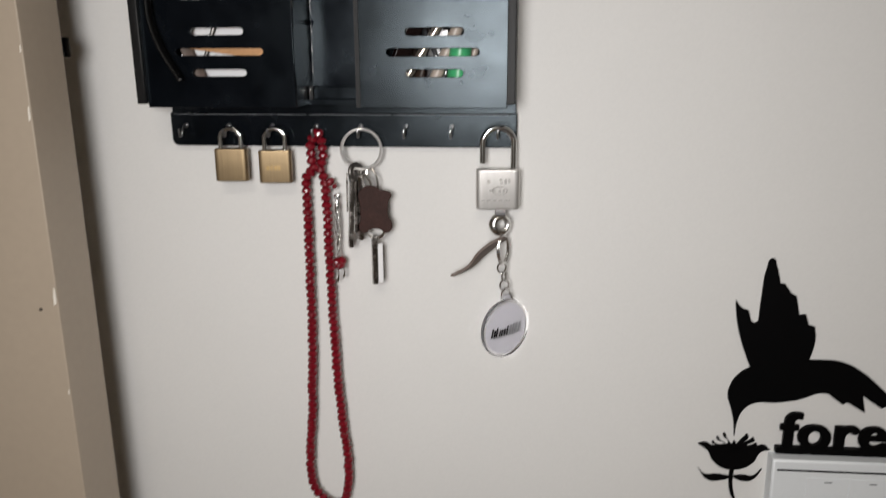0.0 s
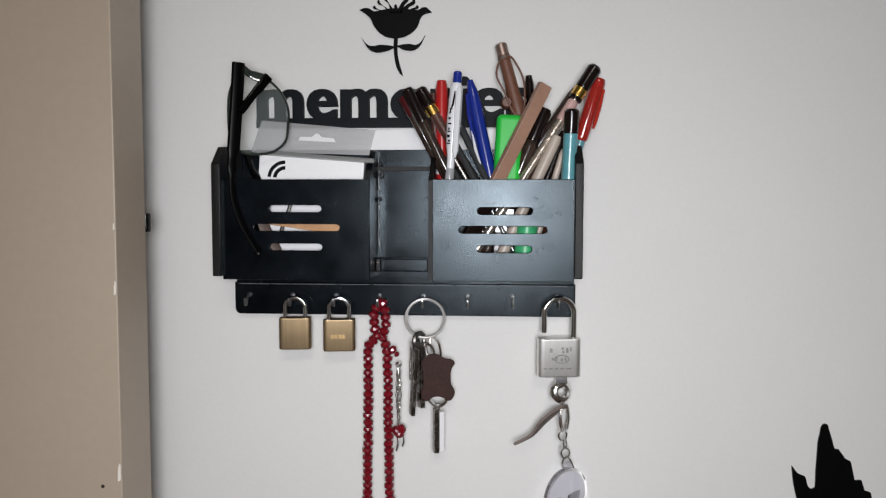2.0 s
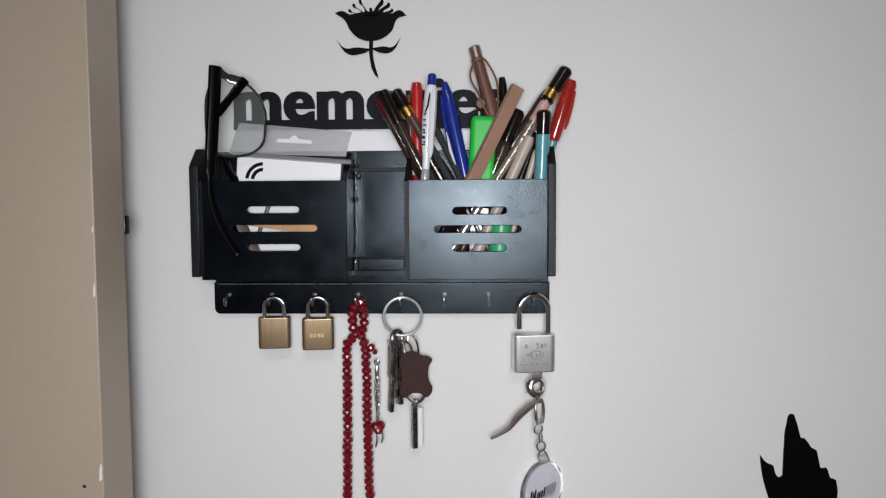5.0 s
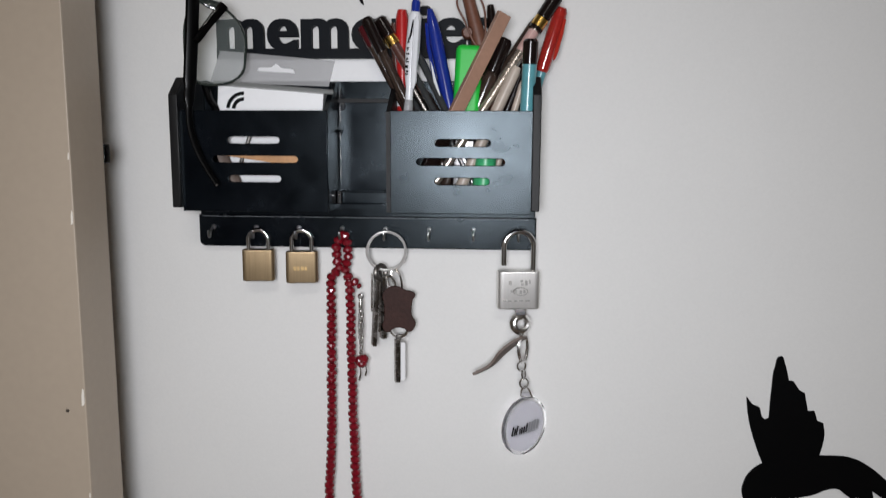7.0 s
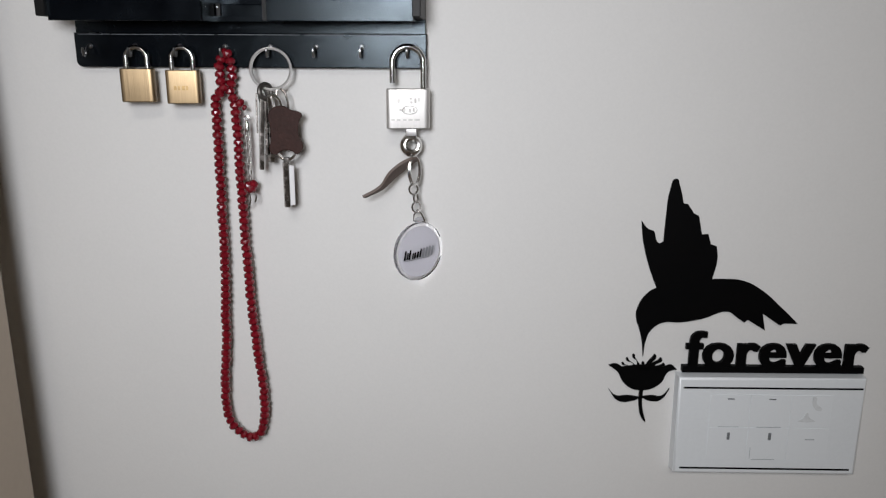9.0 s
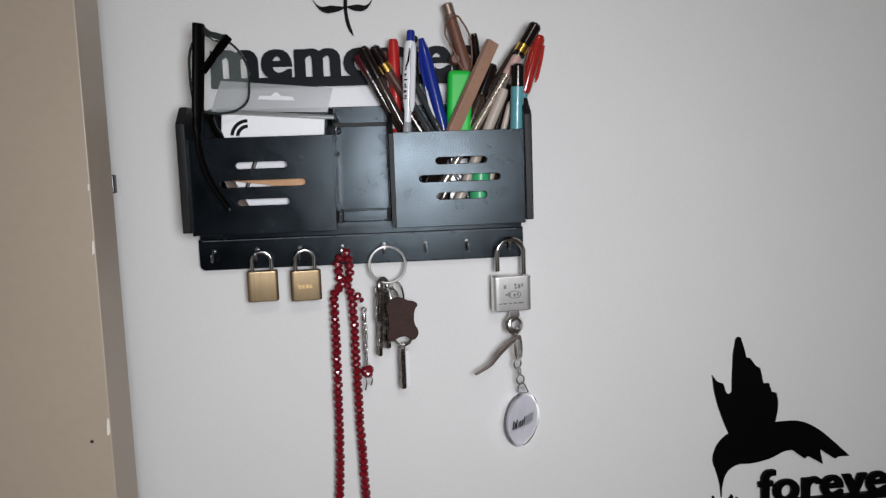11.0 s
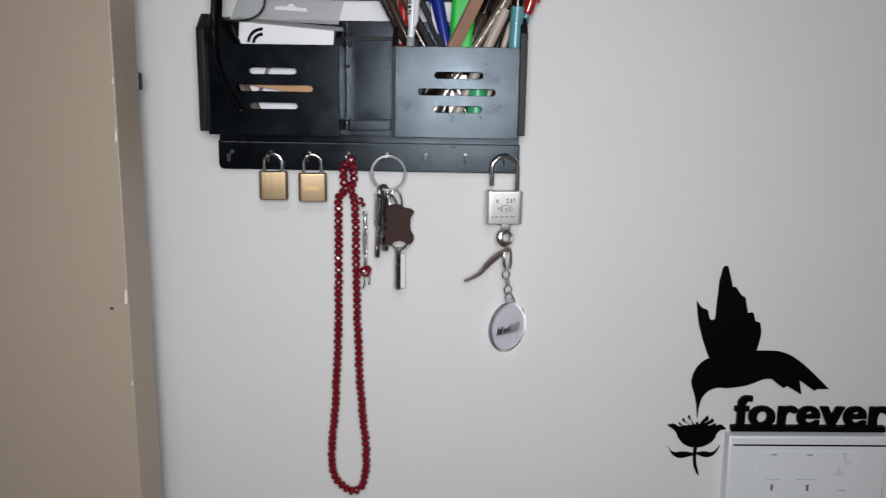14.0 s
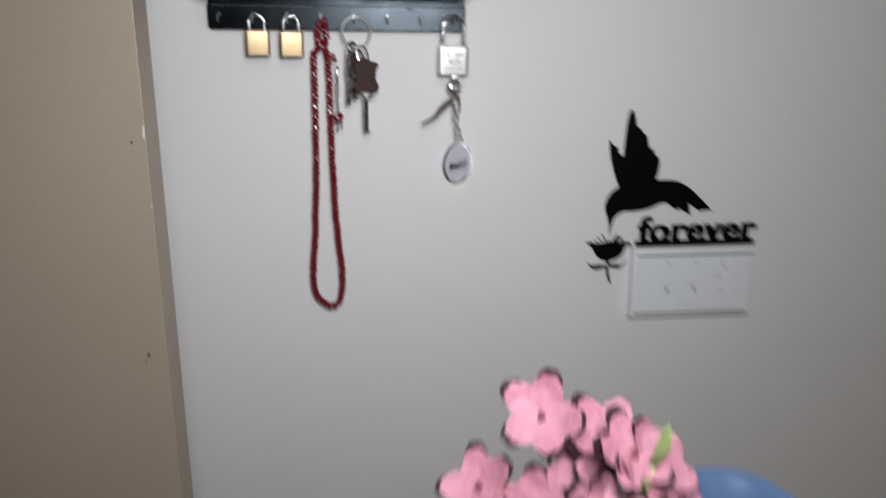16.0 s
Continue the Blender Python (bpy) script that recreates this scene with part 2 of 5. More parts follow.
def tube(bm, pts, radius, seg=10, closed=False, flat=1.0):
    """A round bar bent along a line; radius: one number or one for each point."""
    pts = [Vector(p) for p in pts]
    radii = radius if isinstance(radius, (list, tuple)) else [radius] * len(pts)
    rings = []
    for (p, u, v), r in zip(frames_along(pts, closed), radii):
        rings.append([bm.verts.new(p + u * r * math.cos(2 * math.pi * k / seg) + v * r * flat * math.sin(2 * math.pi * k / seg)) for k in range(seg)])
    last = len(rings) if closed else len(rings) - 1
    for i in range(last):
        a, b = rings[i], rings[(i + 1) % len(rings)]
        for k in range(seg):
            bm.faces.new((a[k], a[(k + 1) % seg], b[(k + 1) % seg], b[k]))
    if not closed:
        bm.faces.new(rings[0])
        bm.faces.new(rings[-1][::-1])
    return bm


def rod(bm, p0, p1, profile, seg=14):
    """A turned bar from p0 to p1; profile: rows of (share of the way, radius)."""
    p0, p1 = Vector(p0), Vector(p1)
    return tube_rings(bm, [p0.lerp(p1, s) for s, _ in profile], [r for _, r in profile], (p1 - p0).normalized(), seg)


def tube_rings(bm, centres, radii, axis, seg):
    u = axis.orthogonal().normalized()
    v = axis.cross(u)
    rings = [[bm.verts.new(c + u * r * math.cos(2 * math.pi * k / seg) + v * r * math.sin(2 * math.pi * k / seg)) for k in range(seg)] for c, r in zip(centres, radii)]
    for a, b in zip(rings, rings[1:]):
        for k in range(seg):
            bm.faces.new((a[k], a[(k + 1) % seg], b[(k + 1) % seg], b[k]))
    bm.faces.new(rings[0])
    bm.faces.new(rings[-1][::-1])
    return bm


def ring_points(centre, radius, axis, n=36, squash=1.0, turn=0.0):
    axis = Vector(axis).normalized()
    u = Vector((0, 0, 1))
    u = (u - axis * u.dot(axis)).normalized()
    v = axis.cross(u)
    return [Vector(centre) + u * radius * squash * math.cos(2 * math.pi * k / n + turn) + v * radius * math.sin(2 * math.pi * k / n + turn) for k in range(n)]


def smooth_line(pts, steps=6, closed=False):
    """A smooth line through a few points."""
    pts = [Vector(p) for p in pts]
    n, out = len(pts), []
    for i in range(n if closed else n - 1):
        if closed:
            a, b, c, d = (pts[(i + k) % n] for k in (-1, 0, 1, 2))
        else:
            a, b, c, d = pts[max(i - 1, 0)], pts[i], pts[i + 1], pts[min(i + 2, n - 1)]
        for s in range(steps):
            t = s / steps
            out.append(0.5 * (2 * b + (c - a) * t + (2 * a - 5 * b + 4 * c - d) * t * t + (3 * b - a - 3 * c + d) * t ** 3))
    if not closed:
        out.append(pts[-1])
    return out


def curve_mesh(cu):
    ob = new("sketch", cu)
    deps = bpy.context.evaluated_depsgraph_get()
    me = bpy.data.meshes.new_from_object(ob.evaluated_get(deps))
    bpy.data.objects.remove(ob)
    return me


def stand_up(me, y):
    """Turns a flat sketch so that its x runs along x, its y up, its front to -y; its front face lies at y."""
    front = max(v.co.z for v in me.vertices)
    me.transform(Matrix(((1, 0, 0, 0), (0, 0, -1, y + front), (0, 1, 0, 0), (0, 0, 0, 1))))
    return me


def cutout(name, loops, y, thick, mat, parent=None, label="", bevel=0.0, sharp=()):
    """A flat sheet with a curved outline and holes. loops: rows of (x, z) or (x, z, 1) for a corner point, in millimetres."""
    cu = bpy.data.curves.new(name, "CURVE")
    cu.dimensions, cu.fill_mode, cu.extrude, cu.bevel_depth, cu.resolution_u = "2D", "BOTH", thick / 2 - bevel, bevel, 5
    cu.bevel_resolution = 1
    for loop in loops:
        sp = cu.splines.new("BEZIER")
        sp.bezier_points.add(len(loop) - 1)
        sp.use_cyclic_u = True
        for bp, row in zip(sp.bezier_points, loop):
            bp.co = (row[0] / 1000, row[1] / 1000, 0)
            kind = "VECTOR" if len(row) > 2 else "AUTO"
            bp.handle_left_type = bp.handle_right_type = kind
    me = stand_up(curve_mesh(cu), y)
    bm = bmesh.new()
    bm.from_mesh(me)
    bmesh.ops.remove_doubles(bm, verts=bm.verts, dist=2e-6)
    bm.to_mesh(me)
    bm.free()
    ob = link_mesh(name, me, mat, parent, label)
    BASE[ob.name] = Matrix.Identity(4)
    return ob


def lettering(name, text, x0, x1, z0, z1, y, thick, mat, parent=None, label="", bold=0.0, turn=None, heavy=(0.0,)):
    """Raised letters fitted between x0..x1 and z0..z1."""
    cu = bpy.data.curves.new(name, "FONT")
    cu.body, cu.size, cu.extrude, cu.offset, cu.resolution_u = text, 1.0, 0.02, bold, 4
    cu.space_character = 1.0 + 1.2 * bold + 1.6 * max(heavy)
    one = curve_mesh(cu)
    bm = bmesh.new()
    for k, dx in enumerate(heavy):
        first = len(bm.verts)
        bm.from_mesh(one)
        bm.verts.ensure_lookup_table()
        bmesh.ops.translate(bm, vec=(dx, 0, 0), verts=bm.verts[first:])
        for v in bm.verts[first:]:
            v.co.z = (1.0 - 0.01 * k) if v.co.z > 0 else 0.0
    me = bpy.data.meshes.new(name)
    bm.to_mesh(me)
    bm.free()
    xs, ys = [v.co.x for v in me.vertices], [v.co.y for v in me.vertices]
    for v in me.vertices:
        v.co.x = x0 + (v.co.x - min(xs)) / (max(xs) - min(xs)) * (x1 - x0)
        v.co.y = z0 + (v.co.y - min(ys)) / (max(ys) - min(ys)) * (z1 - z0)
        v.co.z = thick * v.co.z
    stand_up(me, y)
    if turn is not None:
        me.transform(turn)
    ob = link_mesh(name, me, mat, parent, label)
    BASE[ob.name] = Matrix.Identity(4)
    return ob


def slot_loop(x0, x1, z, h):
    """A level slot with round ends, in millimetres."""
    r = h / 2
    out = []
    for cx, a0 in ((x1 - r, -90), (x0 + r, 90)):
        for k in range(5):
            a = radians(a0 + 45 * k)
            out.append((cx + r * math.cos(a), z + r * math.sin(a), 1))
    return out


def rect_loop(x0, x1, z0, z1):
    return [(x0, z0, 1), (x1, z0, 1), (x1, z1, 1), (x0, z1, 1)]


# ---------------- the room ----------------
WALL = 0.580


def slab(name, x0, x1, y0, y1, z0, z1, mat, label, category):
    return tagged(part(name, box(bmesh.new(), x0, x1, y0, y1, z0, z1), mat, smooth=False), label, category, kind="structure")


slab("wall_north", -1.75, 2.05, WALL, WALL + 0.15, 0, 2.7, M_WALL, "plain off-white painted wall behind the rack", "wall")
# Unseen closing walls, coloured dark so reflections in metal and laminate stay dim.
slab("wall_south", -1.75, 2.05, -2.75, -2.6, 0, 2.7, M_FARWALL, "unseen brown wall, coloured to dim reflections", "wall")
slab("wall_west", -1.9, -1.75, -2.75, WALL + 0.15, 0, 2.7, M_FARWALL, "unseen brown wall, coloured to dim reflections", "wall")
slab("wall_east", 2.05, 2.2, -2.75, WALL + 0.15, 0, 2.7, M_FARWALL, "unseen brown wall, coloured to dim reflections", "wall")
slab("floor", -1.9, 2.2, -2.75, WALL + 0.15, -0.1, 0, M_FLOOR, "plain brown tiled floor", "floor")
slab("ceiling", -1.9, 2.2, -2.75, WALL + 0.15, 2.7, 2.8, M_CEIL, "plain white ceiling", "ceiling")

# the door leaf that stands open in front of the wall
door = thing("door_1", (-0.73, 0.48, 0), "beige painted door leaf standing open, chipped along its edge", "door", kind="structure")
bm = box(bmesh.new(), -1.16, -0.3112, 0.461, 0.5070, 0.0, 2.06, 0.0016)
leaf = part("door_leaf", bm, M_DOOR, door)
for z, h, w in ((1.4805, 0.013, 0.0023), (1.612, 0.010, 0.0016), (1.655, 0.005, 0.001), (1.405, 0.004, 0.001)):
    bm = bmesh.new()
    pts = [(-w, -h * 0.5), (-0.3 * w, -h * 0.46), (0, -h * 0.3), (0, h * 0.42), (-0.5 * w, h * 0.5), (-w * 0.9, h * 0.1)]
    vs = [bm.verts.new((-0.3119 + a, 0.4604, z + b)) for a, b in pts]
    fs = bm.faces.new(vs)
    ex = bmesh.ops.extrude_face_region(bm, geom=[fs])
    bmesh.ops.translate(bm, vec=(0, 0.0004, 0), verts=[v for v in ex["geom"] if isinstance(v, bmesh.types.BMVert)])
    part("paint_chip", bm, M_CHIP, leaf, "pale chipped paint", smooth=False)
bm = bmesh.new()
rod(bm, (-0.3255, 0.4612, 1.4700), (-0.3255, 0.4603, 1.4697), [(0, 0.0014), (0.6, 0.0013), (1, 0.0006)], 9)
part("nail_hole", bm, M_SPOT, leaf, "small dark nail hole")
for x, z, r in ((-0.3310, 1.2400, 0.0022), (-0.3345, 1.2330, 0.0010)):
    bm = bmesh.new()
    fs = bm.faces.new([bm.verts.new((x + r * (0.8 + 0.2 * math.sin(3 * k)) * math.cos(k * 0.7), 0.4606, z + 1.3 * r * math.sin(k * 0.7))) for k in range(9)])
    ex = bmesh.ops.extrude_face_region(bm, geom=[fs])
    bmesh.ops.translate(bm, vec=(0, 0.0006, 0), verts=[v for v in ex["geom"] if isinstance(v, bmesh.types.BMVert)])
    part("stain", bm, M_STAIN, leaf, "small brown stain", smooth=False)
bm = box(bmesh.new(), -0.330, -0.3112, 0.5072, 0.516, 1.6490, 1.6635, 0.001)
part("latch", bm, M_GLOSSBLACK, door, "small black latch on the back of the leaf")

# ---------------- wall decorations ----------------
# hummingbird, flower and word
bird = thing("hummingbird_cutout", (0.21, WALL, 1.37), "flat matt black hummingbird cutout stuck on the wall", "wall decoration")
Y0 = WALL - 0.0026
cutout("wing", [[(215.7, 1394.7, 1), (206.7, 1417.0), (200.6, 1438.2), (198.2, 1455.4, 1), (203.8, 1448.8), (208.9, 1446.7, 1), (214.4, 1436.1), (217.6, 1437.6, 1), (218.2, 1462.4), (219.8, 1481.6), (224.0, 1491.1), (227.0, 1485.6), (231.5, 1470.4, 1), (235.2, 1470.0, 1),
                 (240.7, 1462.3, 1), (244.9, 1460.2, 1), (248.7, 1444.1, 1), (254.0, 1444.6, 1), (256.9, 1436.0, 1), (261.8, 1434.4, 1), (263.4, 1423.9), (260.2, 1403.7, 1), (243.3, 1388.6, 1)]], Y0, 0.0024, M_DECAL, bird)
cutout("body", [[(216.8, 1397.7), (206.5, 1390.7), (200.3, 1379.6), (199.2, 1370.5), (202.7, 1359.4), (205.7, 1348.3), (207.5, 1334.1, 1), (208.8, 1348.3), (212.4, 1358.4), (221.7, 1365.6), (237.0, 1366.4), (255.4, 1369.9),
                 (276.9, 1376.9), (284.1, 1372.3), (291.2, 1367.3, 1), (294.3, 1369.8, 1), (309.6, 1360.7, 1), (306.1, 1375.8, 1), (321.9, 1365.2, 1), (324.9, 1367.2, 1), (336.7, 1367.2, 1), (319.9, 1382.9), (303.6, 1396.5), (288.4, 1404.1), (272.0, 1405.7), (238.3, 1402.7)]],
       Y0 - 0.0001, 0.0024, M_DECAL, bird)


def flower_cutout(cx, cz, label):
    """A flat lotus on a stem with two leaves; cx, cz in millimetres, the cup's foot."""
    fl = thing("flower_cutout", (cx / 1000, WALL, cz / 1000), label, "wall decoration", "flower cutouts on the wall")

    def at(rows):
        return [[(cx + r[0], cz + r[1], *r[2:]) for r in rows]]
    cutout("cup", at([(-30, 23, 1), (-24, 24.5), (-18, 21.5, 1), (0, 24), (18, 22, 1), (24, 24.5), (29.5, 20.5, 1), (22, 18), (17, 8), (8, 1.5), (0, 0), (-9, 1.5), (-17, 8), (-22, 17)]), Y0, 0.0024, M_DECAL, fl)
    for a, h, lean in ((-4.5, 9.5, -9.5), (-2.2, 13, -6.5), (2.4, 13, 7), (4.8, 10, 10), (9, 5, 8.5), (-9, 5, -8.5), (0, 6, 0)):
        cutout("stamen", at([(a - 2.4, 20, 1), (a + 0.45 * lean - 1.0, 20 + h * 0.6), (a + lean - 1.3, 20 + h * 0.93), (a + lean, 21 + h), (a + lean + 1.2, 20 + h * 0.86), (a + 0.5 * lean + 1.0, 20 + h * 0.5), (a + 2.4, 20, 1)]), Y0 - 0.0001, 0.0024, M_DECAL, fl)
    cutout("leaf", at([(-29, 1, 1), (-22, -6), (-12, -5.5), (0, -7, 1), (-8, -10.5), (-20, -10.5)]), Y0 - 0.0002, 0.0024, M_DECAL, fl)
    cutout("leaf", at([(24.5, 2, 1), (18, -5.5), (10, -5), (0, -6.5, 1), (8, -10), (17, -9)]), Y0 - 0.0002, 0.0024, M_DECAL, fl)
    cutout("stem", at([(-1.6, 1, 1), (1.6, 1, 1), (1.4, -13), (5.8, -31, 1), (2.6, -28), (-1.6, -12)]), Y0 - 0.0001, 0.0024, M_DECAL, fl)
    return fl


flower_cutout(208.5, 1302, "flat matt black lotus flower cutout below the hummingbird")
flower_cutout(-129.8, 1806.8, "flat matt black lotus flower cutout above the memories sign")

# the word signs stand a little proud of the wall
sign = thing("forever_sign", (0.32, WALL, 1.324), "black cut-out word forever on a base bar, glued to the wall", "wall sign")
sign.rotation_euler.y = radians(-0.85)
lettering("letters", "forever", 0.2435, 0.3985, 1.3265, 1.3605, WALL - 0.0060, 0.0032, M_DECAL, sign, bold=0.014, heavy=(0.0, -0.026, 0.026))
bm = box(bmesh.new(), 0.2415, 0.3965, WALL - 0.0061, WALL, 1.3225, 1.3285, 0.0006)
part("base_bar", bm, M_DECAL, sign)
sign = thing("memories_sign", (-0.13, WALL, 1.733), "black cut-out word memories on a base bar above the rack, sheen in its colour", "wall sign")
lettering("letters", "memories", -0.2460, -0.0185, 1.7395, 1.7745, WALL - 0.0062, 0.005, M_DECALSHEEN, sign, bold=0.014, heavy=(0.0, -0.026, 0.026))
bm = box(bmesh.new(), -0.2465, -0.0175, WALL - 0.0063, WALL, 1.7335, 1.7415, 0.0005)
part("base_bar", bm, M_DECALSHEEN, sign)
bm = box(bmesh.new(), -0.236, -0.040, WALL - 0.0018, WALL, 1.62, 1.7325, 0.0004)
tagged(part("white_plate", bm, M_CARD), "flat white plate on the wall behind the rack", "wall plate")

# switch plate
plate = thing("switch_plate", (0.325, WALL, 1.275), "white plastic switch plate with black border lines below the forever sign", "switch plate")
PF = WALL - 0.0130
plate.rotation_euler.y = radians(-0.85)
bm = bmesh.new()
rings = []
for inset, y in ((-0.0016, WALL), (-0.0010, PF + 0.0020), (0.0002, PF + 0.0006), (0.0016, PF)):
    x0, x1, z0, z1 = 0.2395 + inset, 0.3965 - inset, 1.2296 + inset, 1.3196 - inset
    rings.append([bm.verts.new((x, y, z)) for x, z in ((x0, z0), (x1, z0), (x1, z1), (x0, z1))])
for lo, hi in zip(rings, rings[1:]):
    for k in range(4):
        bm.faces.new((lo[k], lo[(k + 1) % 4], hi[(k + 1) % 4], hi[k]))
bm.faces.new(rings[-1])
bm.faces.new(rings[0])
part("cover", bm, M_PLATE, plate)
for z, xa, xb in ((1.3116, 0.2425, 0.3950), (1.2342, 0.2440, 0.3920)):
    part("border_line", box(bmesh.new(), xa, xb, PF - 0.0004, PF + 0.0003, z - 0.0008, z + 0.0008), M_DECAL, plate, "thin black line")
ROCKERS = {}
for col, (xa, xb) in enumerate(((0.2667, 0.3007), (0.3011, 0.3355), (0.3359, 0.3703))):
    for row, (za, zb) in enumerate(((1.2430, 1.2742), (1.2746, 1.3053))):
        ROCKERS[col, row] = part("rocker", box(bmesh.new(), xa, xb, PF - 0.0004, PF + 0.001, za, zb, 0.0002), M_ROCKER, plate)
for x, z, w, h, mt in ((0.2840, 1.3015, 0.0058, 0.0010, M_GREYMARK), (0.3195, 1.3015, 0.0058, 0.0010, M_GREYMARK), (0.2843, 1.2660, 0.0024, 0.0068, M_GREYMARK), (0.3200, 1.2660, 0.0026, 0.0068, M_GREYMARK),
                       (0.3185, 1.2750, 0.021, 0.0006, M_FAINT), (0.2835, 1.2750, 0.018, 0.0004, M_FAINT), (0.3547, 1.2635, 0.0080, 0.0011, M_FAINT), (0.3160, 1.2437, 0.020, 0.0006, M_FAINT), (0.3042, 1.2500, 0.0004, 0.011, M_FAINT)):
    part("switch_mark", box(bmesh.new(), x - w / 2, x + w / 2, PF - 0.0007, PF - 0.0003, z - h / 2, z + h / 2), mt, ROCKERS[0 if x < 0.3009 else 1 if x < 0.3357 else 2, 0 if z < 1.2744 else 1], "small grey mark", smooth=False)
cutout("smudge", [[(353, 1304, 1), (356, 1304), (357, 1298), (362, 1292), (359, 1291), (354, 1296)]], PF - 0.0006, 0.0003, M_SMUDGE, plate, "grey smudge")
cutout("smudge", [[(342, 1281, 1), (347, 1284), (350, 1289), (352, 1285), (358, 1281, 1), (350, 1280)]], PF - 0.0006, 0.0003, M_SMUDGE, plate, "grey smudge")

# ---------------- the key rack ----------------
XL, XR = -0.2645, 0.0175
BACK, BF = 0.5768, 0.5720
PAN = 0.5225
rack = thing("key_rack", ((XL + XR) / 2, BF, 1.579), "black laminated wooden key rack with two slotted letter boxes and hooks", "key rack")
part("back_board", box(bmesh.new(), XL, XR, BF, BACK, 1.600, 1.7150, 0.0007), M_BLACK, rack)
strip = [(XL * 1000, 1604, 1)] + [(XL * 1000 + 4 - 4 * math.cos(radians(a)), 1583 - 4 * math.sin(radians(a)), 1) for a in range(0, 91, 15)] + [(XR * 1000 - 2.5 + 2.5 * math.sin(radians(a)), 1581.5 - 2.5 * math.cos(radians(a)), 1) for a in range(0, 91, 15)] + [(XR * 1000, 1604, 1)]
cutout("hook_strip", [strip], BF - 0.0020, 0.0068, M_BLACK, rack, "strip with rounded lower corners", bevel=0.0009)


def side_panel(x0, x1):
    bm = bmesh.new()
    prof = [(0.5175, 1.6150), (BF - 0.0002, 1.6150), (BF - 0.0002, 1.7150), (0.5330, 1.7150), (0.5175, 1.7010)]
    a, b = [bm.verts.new((x0, y, z)) for y, z in prof], [bm.verts.new((x1, y, z)) for y, z in prof]
    bm.faces.new(a)
    bm.faces.new(b[::-1])
    for k in range(5):
        bm.faces.new((a[k], a[(k + 1) % 5], b[(k + 1) % 5], b[k]))
    bmesh.ops.bevel(bm, geom=bm.edges[:], offset=0.0006, segments=1, affect="EDGES")
    return part("side_panel", bm, M_BLACKEDGE, rack, "dark panel with a bevelled top corner")


side_panel(XL, XL + 0.0068)
side_panel(XR - 0.0062, XR)
LX0, LX1, RX0, RX1 = XL + 0.0068, -0.1440, -0.0985, XR - 0.0062
cutout("front_panel", [rect_loop(LX0 * 1000, LX1 * 1000, 1612.5, 1689), slot_loop(-222, -180, 1667, 6.2), slot_loop(-234, -166, 1652.5, 6.2), slot_loop(-222, -179.5, 1637.5, 6.2)], PAN, 0.0044, M_BLACK, rack, "front panel with three slots", bevel=0.0004)
cutout("front_panel", [rect_loop(RX0 * 1000 + 3.6, RX1 * 1000, 1612.5, 1689), slot_loop(-62, -19, 1665.5, 6.2), slot_loop(-76, -8, 1651.3, 6.2), slot_loop(-62, -19.5, 1636.7, 6.2)], PAN, 0.0044, M_BLACK, rack, "front panel with three slots", bevel=0.0004)


def divider(x0, x1, front, mat):
    bm = bmesh.new()
    prof = [(front, 1.6125), (BF, 1.6125), (BF, 1.7145), (0.5600, 1.7130), (front, 1.6885)]
    a, b = [bm.verts.new((x0, y, z)) for y, z in prof], [bm.verts.new((x1, y, z)) for y, z in prof]
    bm.faces.new(a)
    bm.faces.new(b[::-1])
    for k in range(5):
        bm.faces.new((a[k], a[(k + 1) % 5], b[(k + 1) % 5], b[k]))
    return part("divider", bm, mat, rack)


divider(LX1 - 0.0042, LX1, PAN + 0.0044, M_BLACK)
divider(RX0, RX0 + 0.0035, PAN + 0.0008, M_BLACKEDGE)
part("box_floor", box(bmesh.new(), LX0, LX1 - 0.0042, PAN + 0.0044, BF, 1.6135, 1.6178), M_BLACK, rack)
part("box_floor", box(bmesh.new(), RX0 + 0.0042, RX1, PAN + 0.0044, BF, 1.6135, 1.6178), M_BLACK, rack)
part("box_floor", box(bmesh.new(), LX1, RX0, 0.548, BF, 1.6128, 1.6165), M_BLACK, rack)
part("recess_panel", box(bmesh.new(), LX1 + 0.0012, RX0 - 0.0012, BF - 0.0030, BF, 1.6262, 1.6985, 0.0006), M_RECESS, rack, "smooth black panel in the middle recess")
part("recess_lip", box(bmesh.new(), LX1 + 0.0045, RX0 - 0.0035, 0.5560, 0.5600, 1.6165, 1.6255, 0.0005), M_BLACK, rack)
for x in (LX1 + 0.0022, RX0 - 0.0018):
    part("lip_post", box(bmesh.new(), x - 0.0016, x + 0.0016, 0.5555, BF - 0.0032, 1.6165, 1.6262, 0.0003), M_BLACKEDGE, rack)
# Dark strip stands in for the shaded gap above the recess panel.
part("recess_gap_strip", box(bmesh.new(), LX1 - 0.0002, RX0, BF - 0.0052, BF, 1.6975, 1.7008, 0.0004), M_BLACKEDGE, rack, "dark strip for the shadow gap over the recess panel")
# dried glue along the inner corner of the recess
wob = [(LX1 + 0.0011 + 0.0005 * math.sin(k * 1.7), BF - 0.0022, 1.630 + 0.0042 * k) for k in range(20)]
part("glue_bead", tube(bmesh.new(), wob, [0.0004 + 0.0006 * math.sin(k * 2.3) ** 2 + (0.0010 if k in (15, 16) else 0) for k in range(20)], 7), M_GLUE, rack, "uneven bead of dried dark glue")
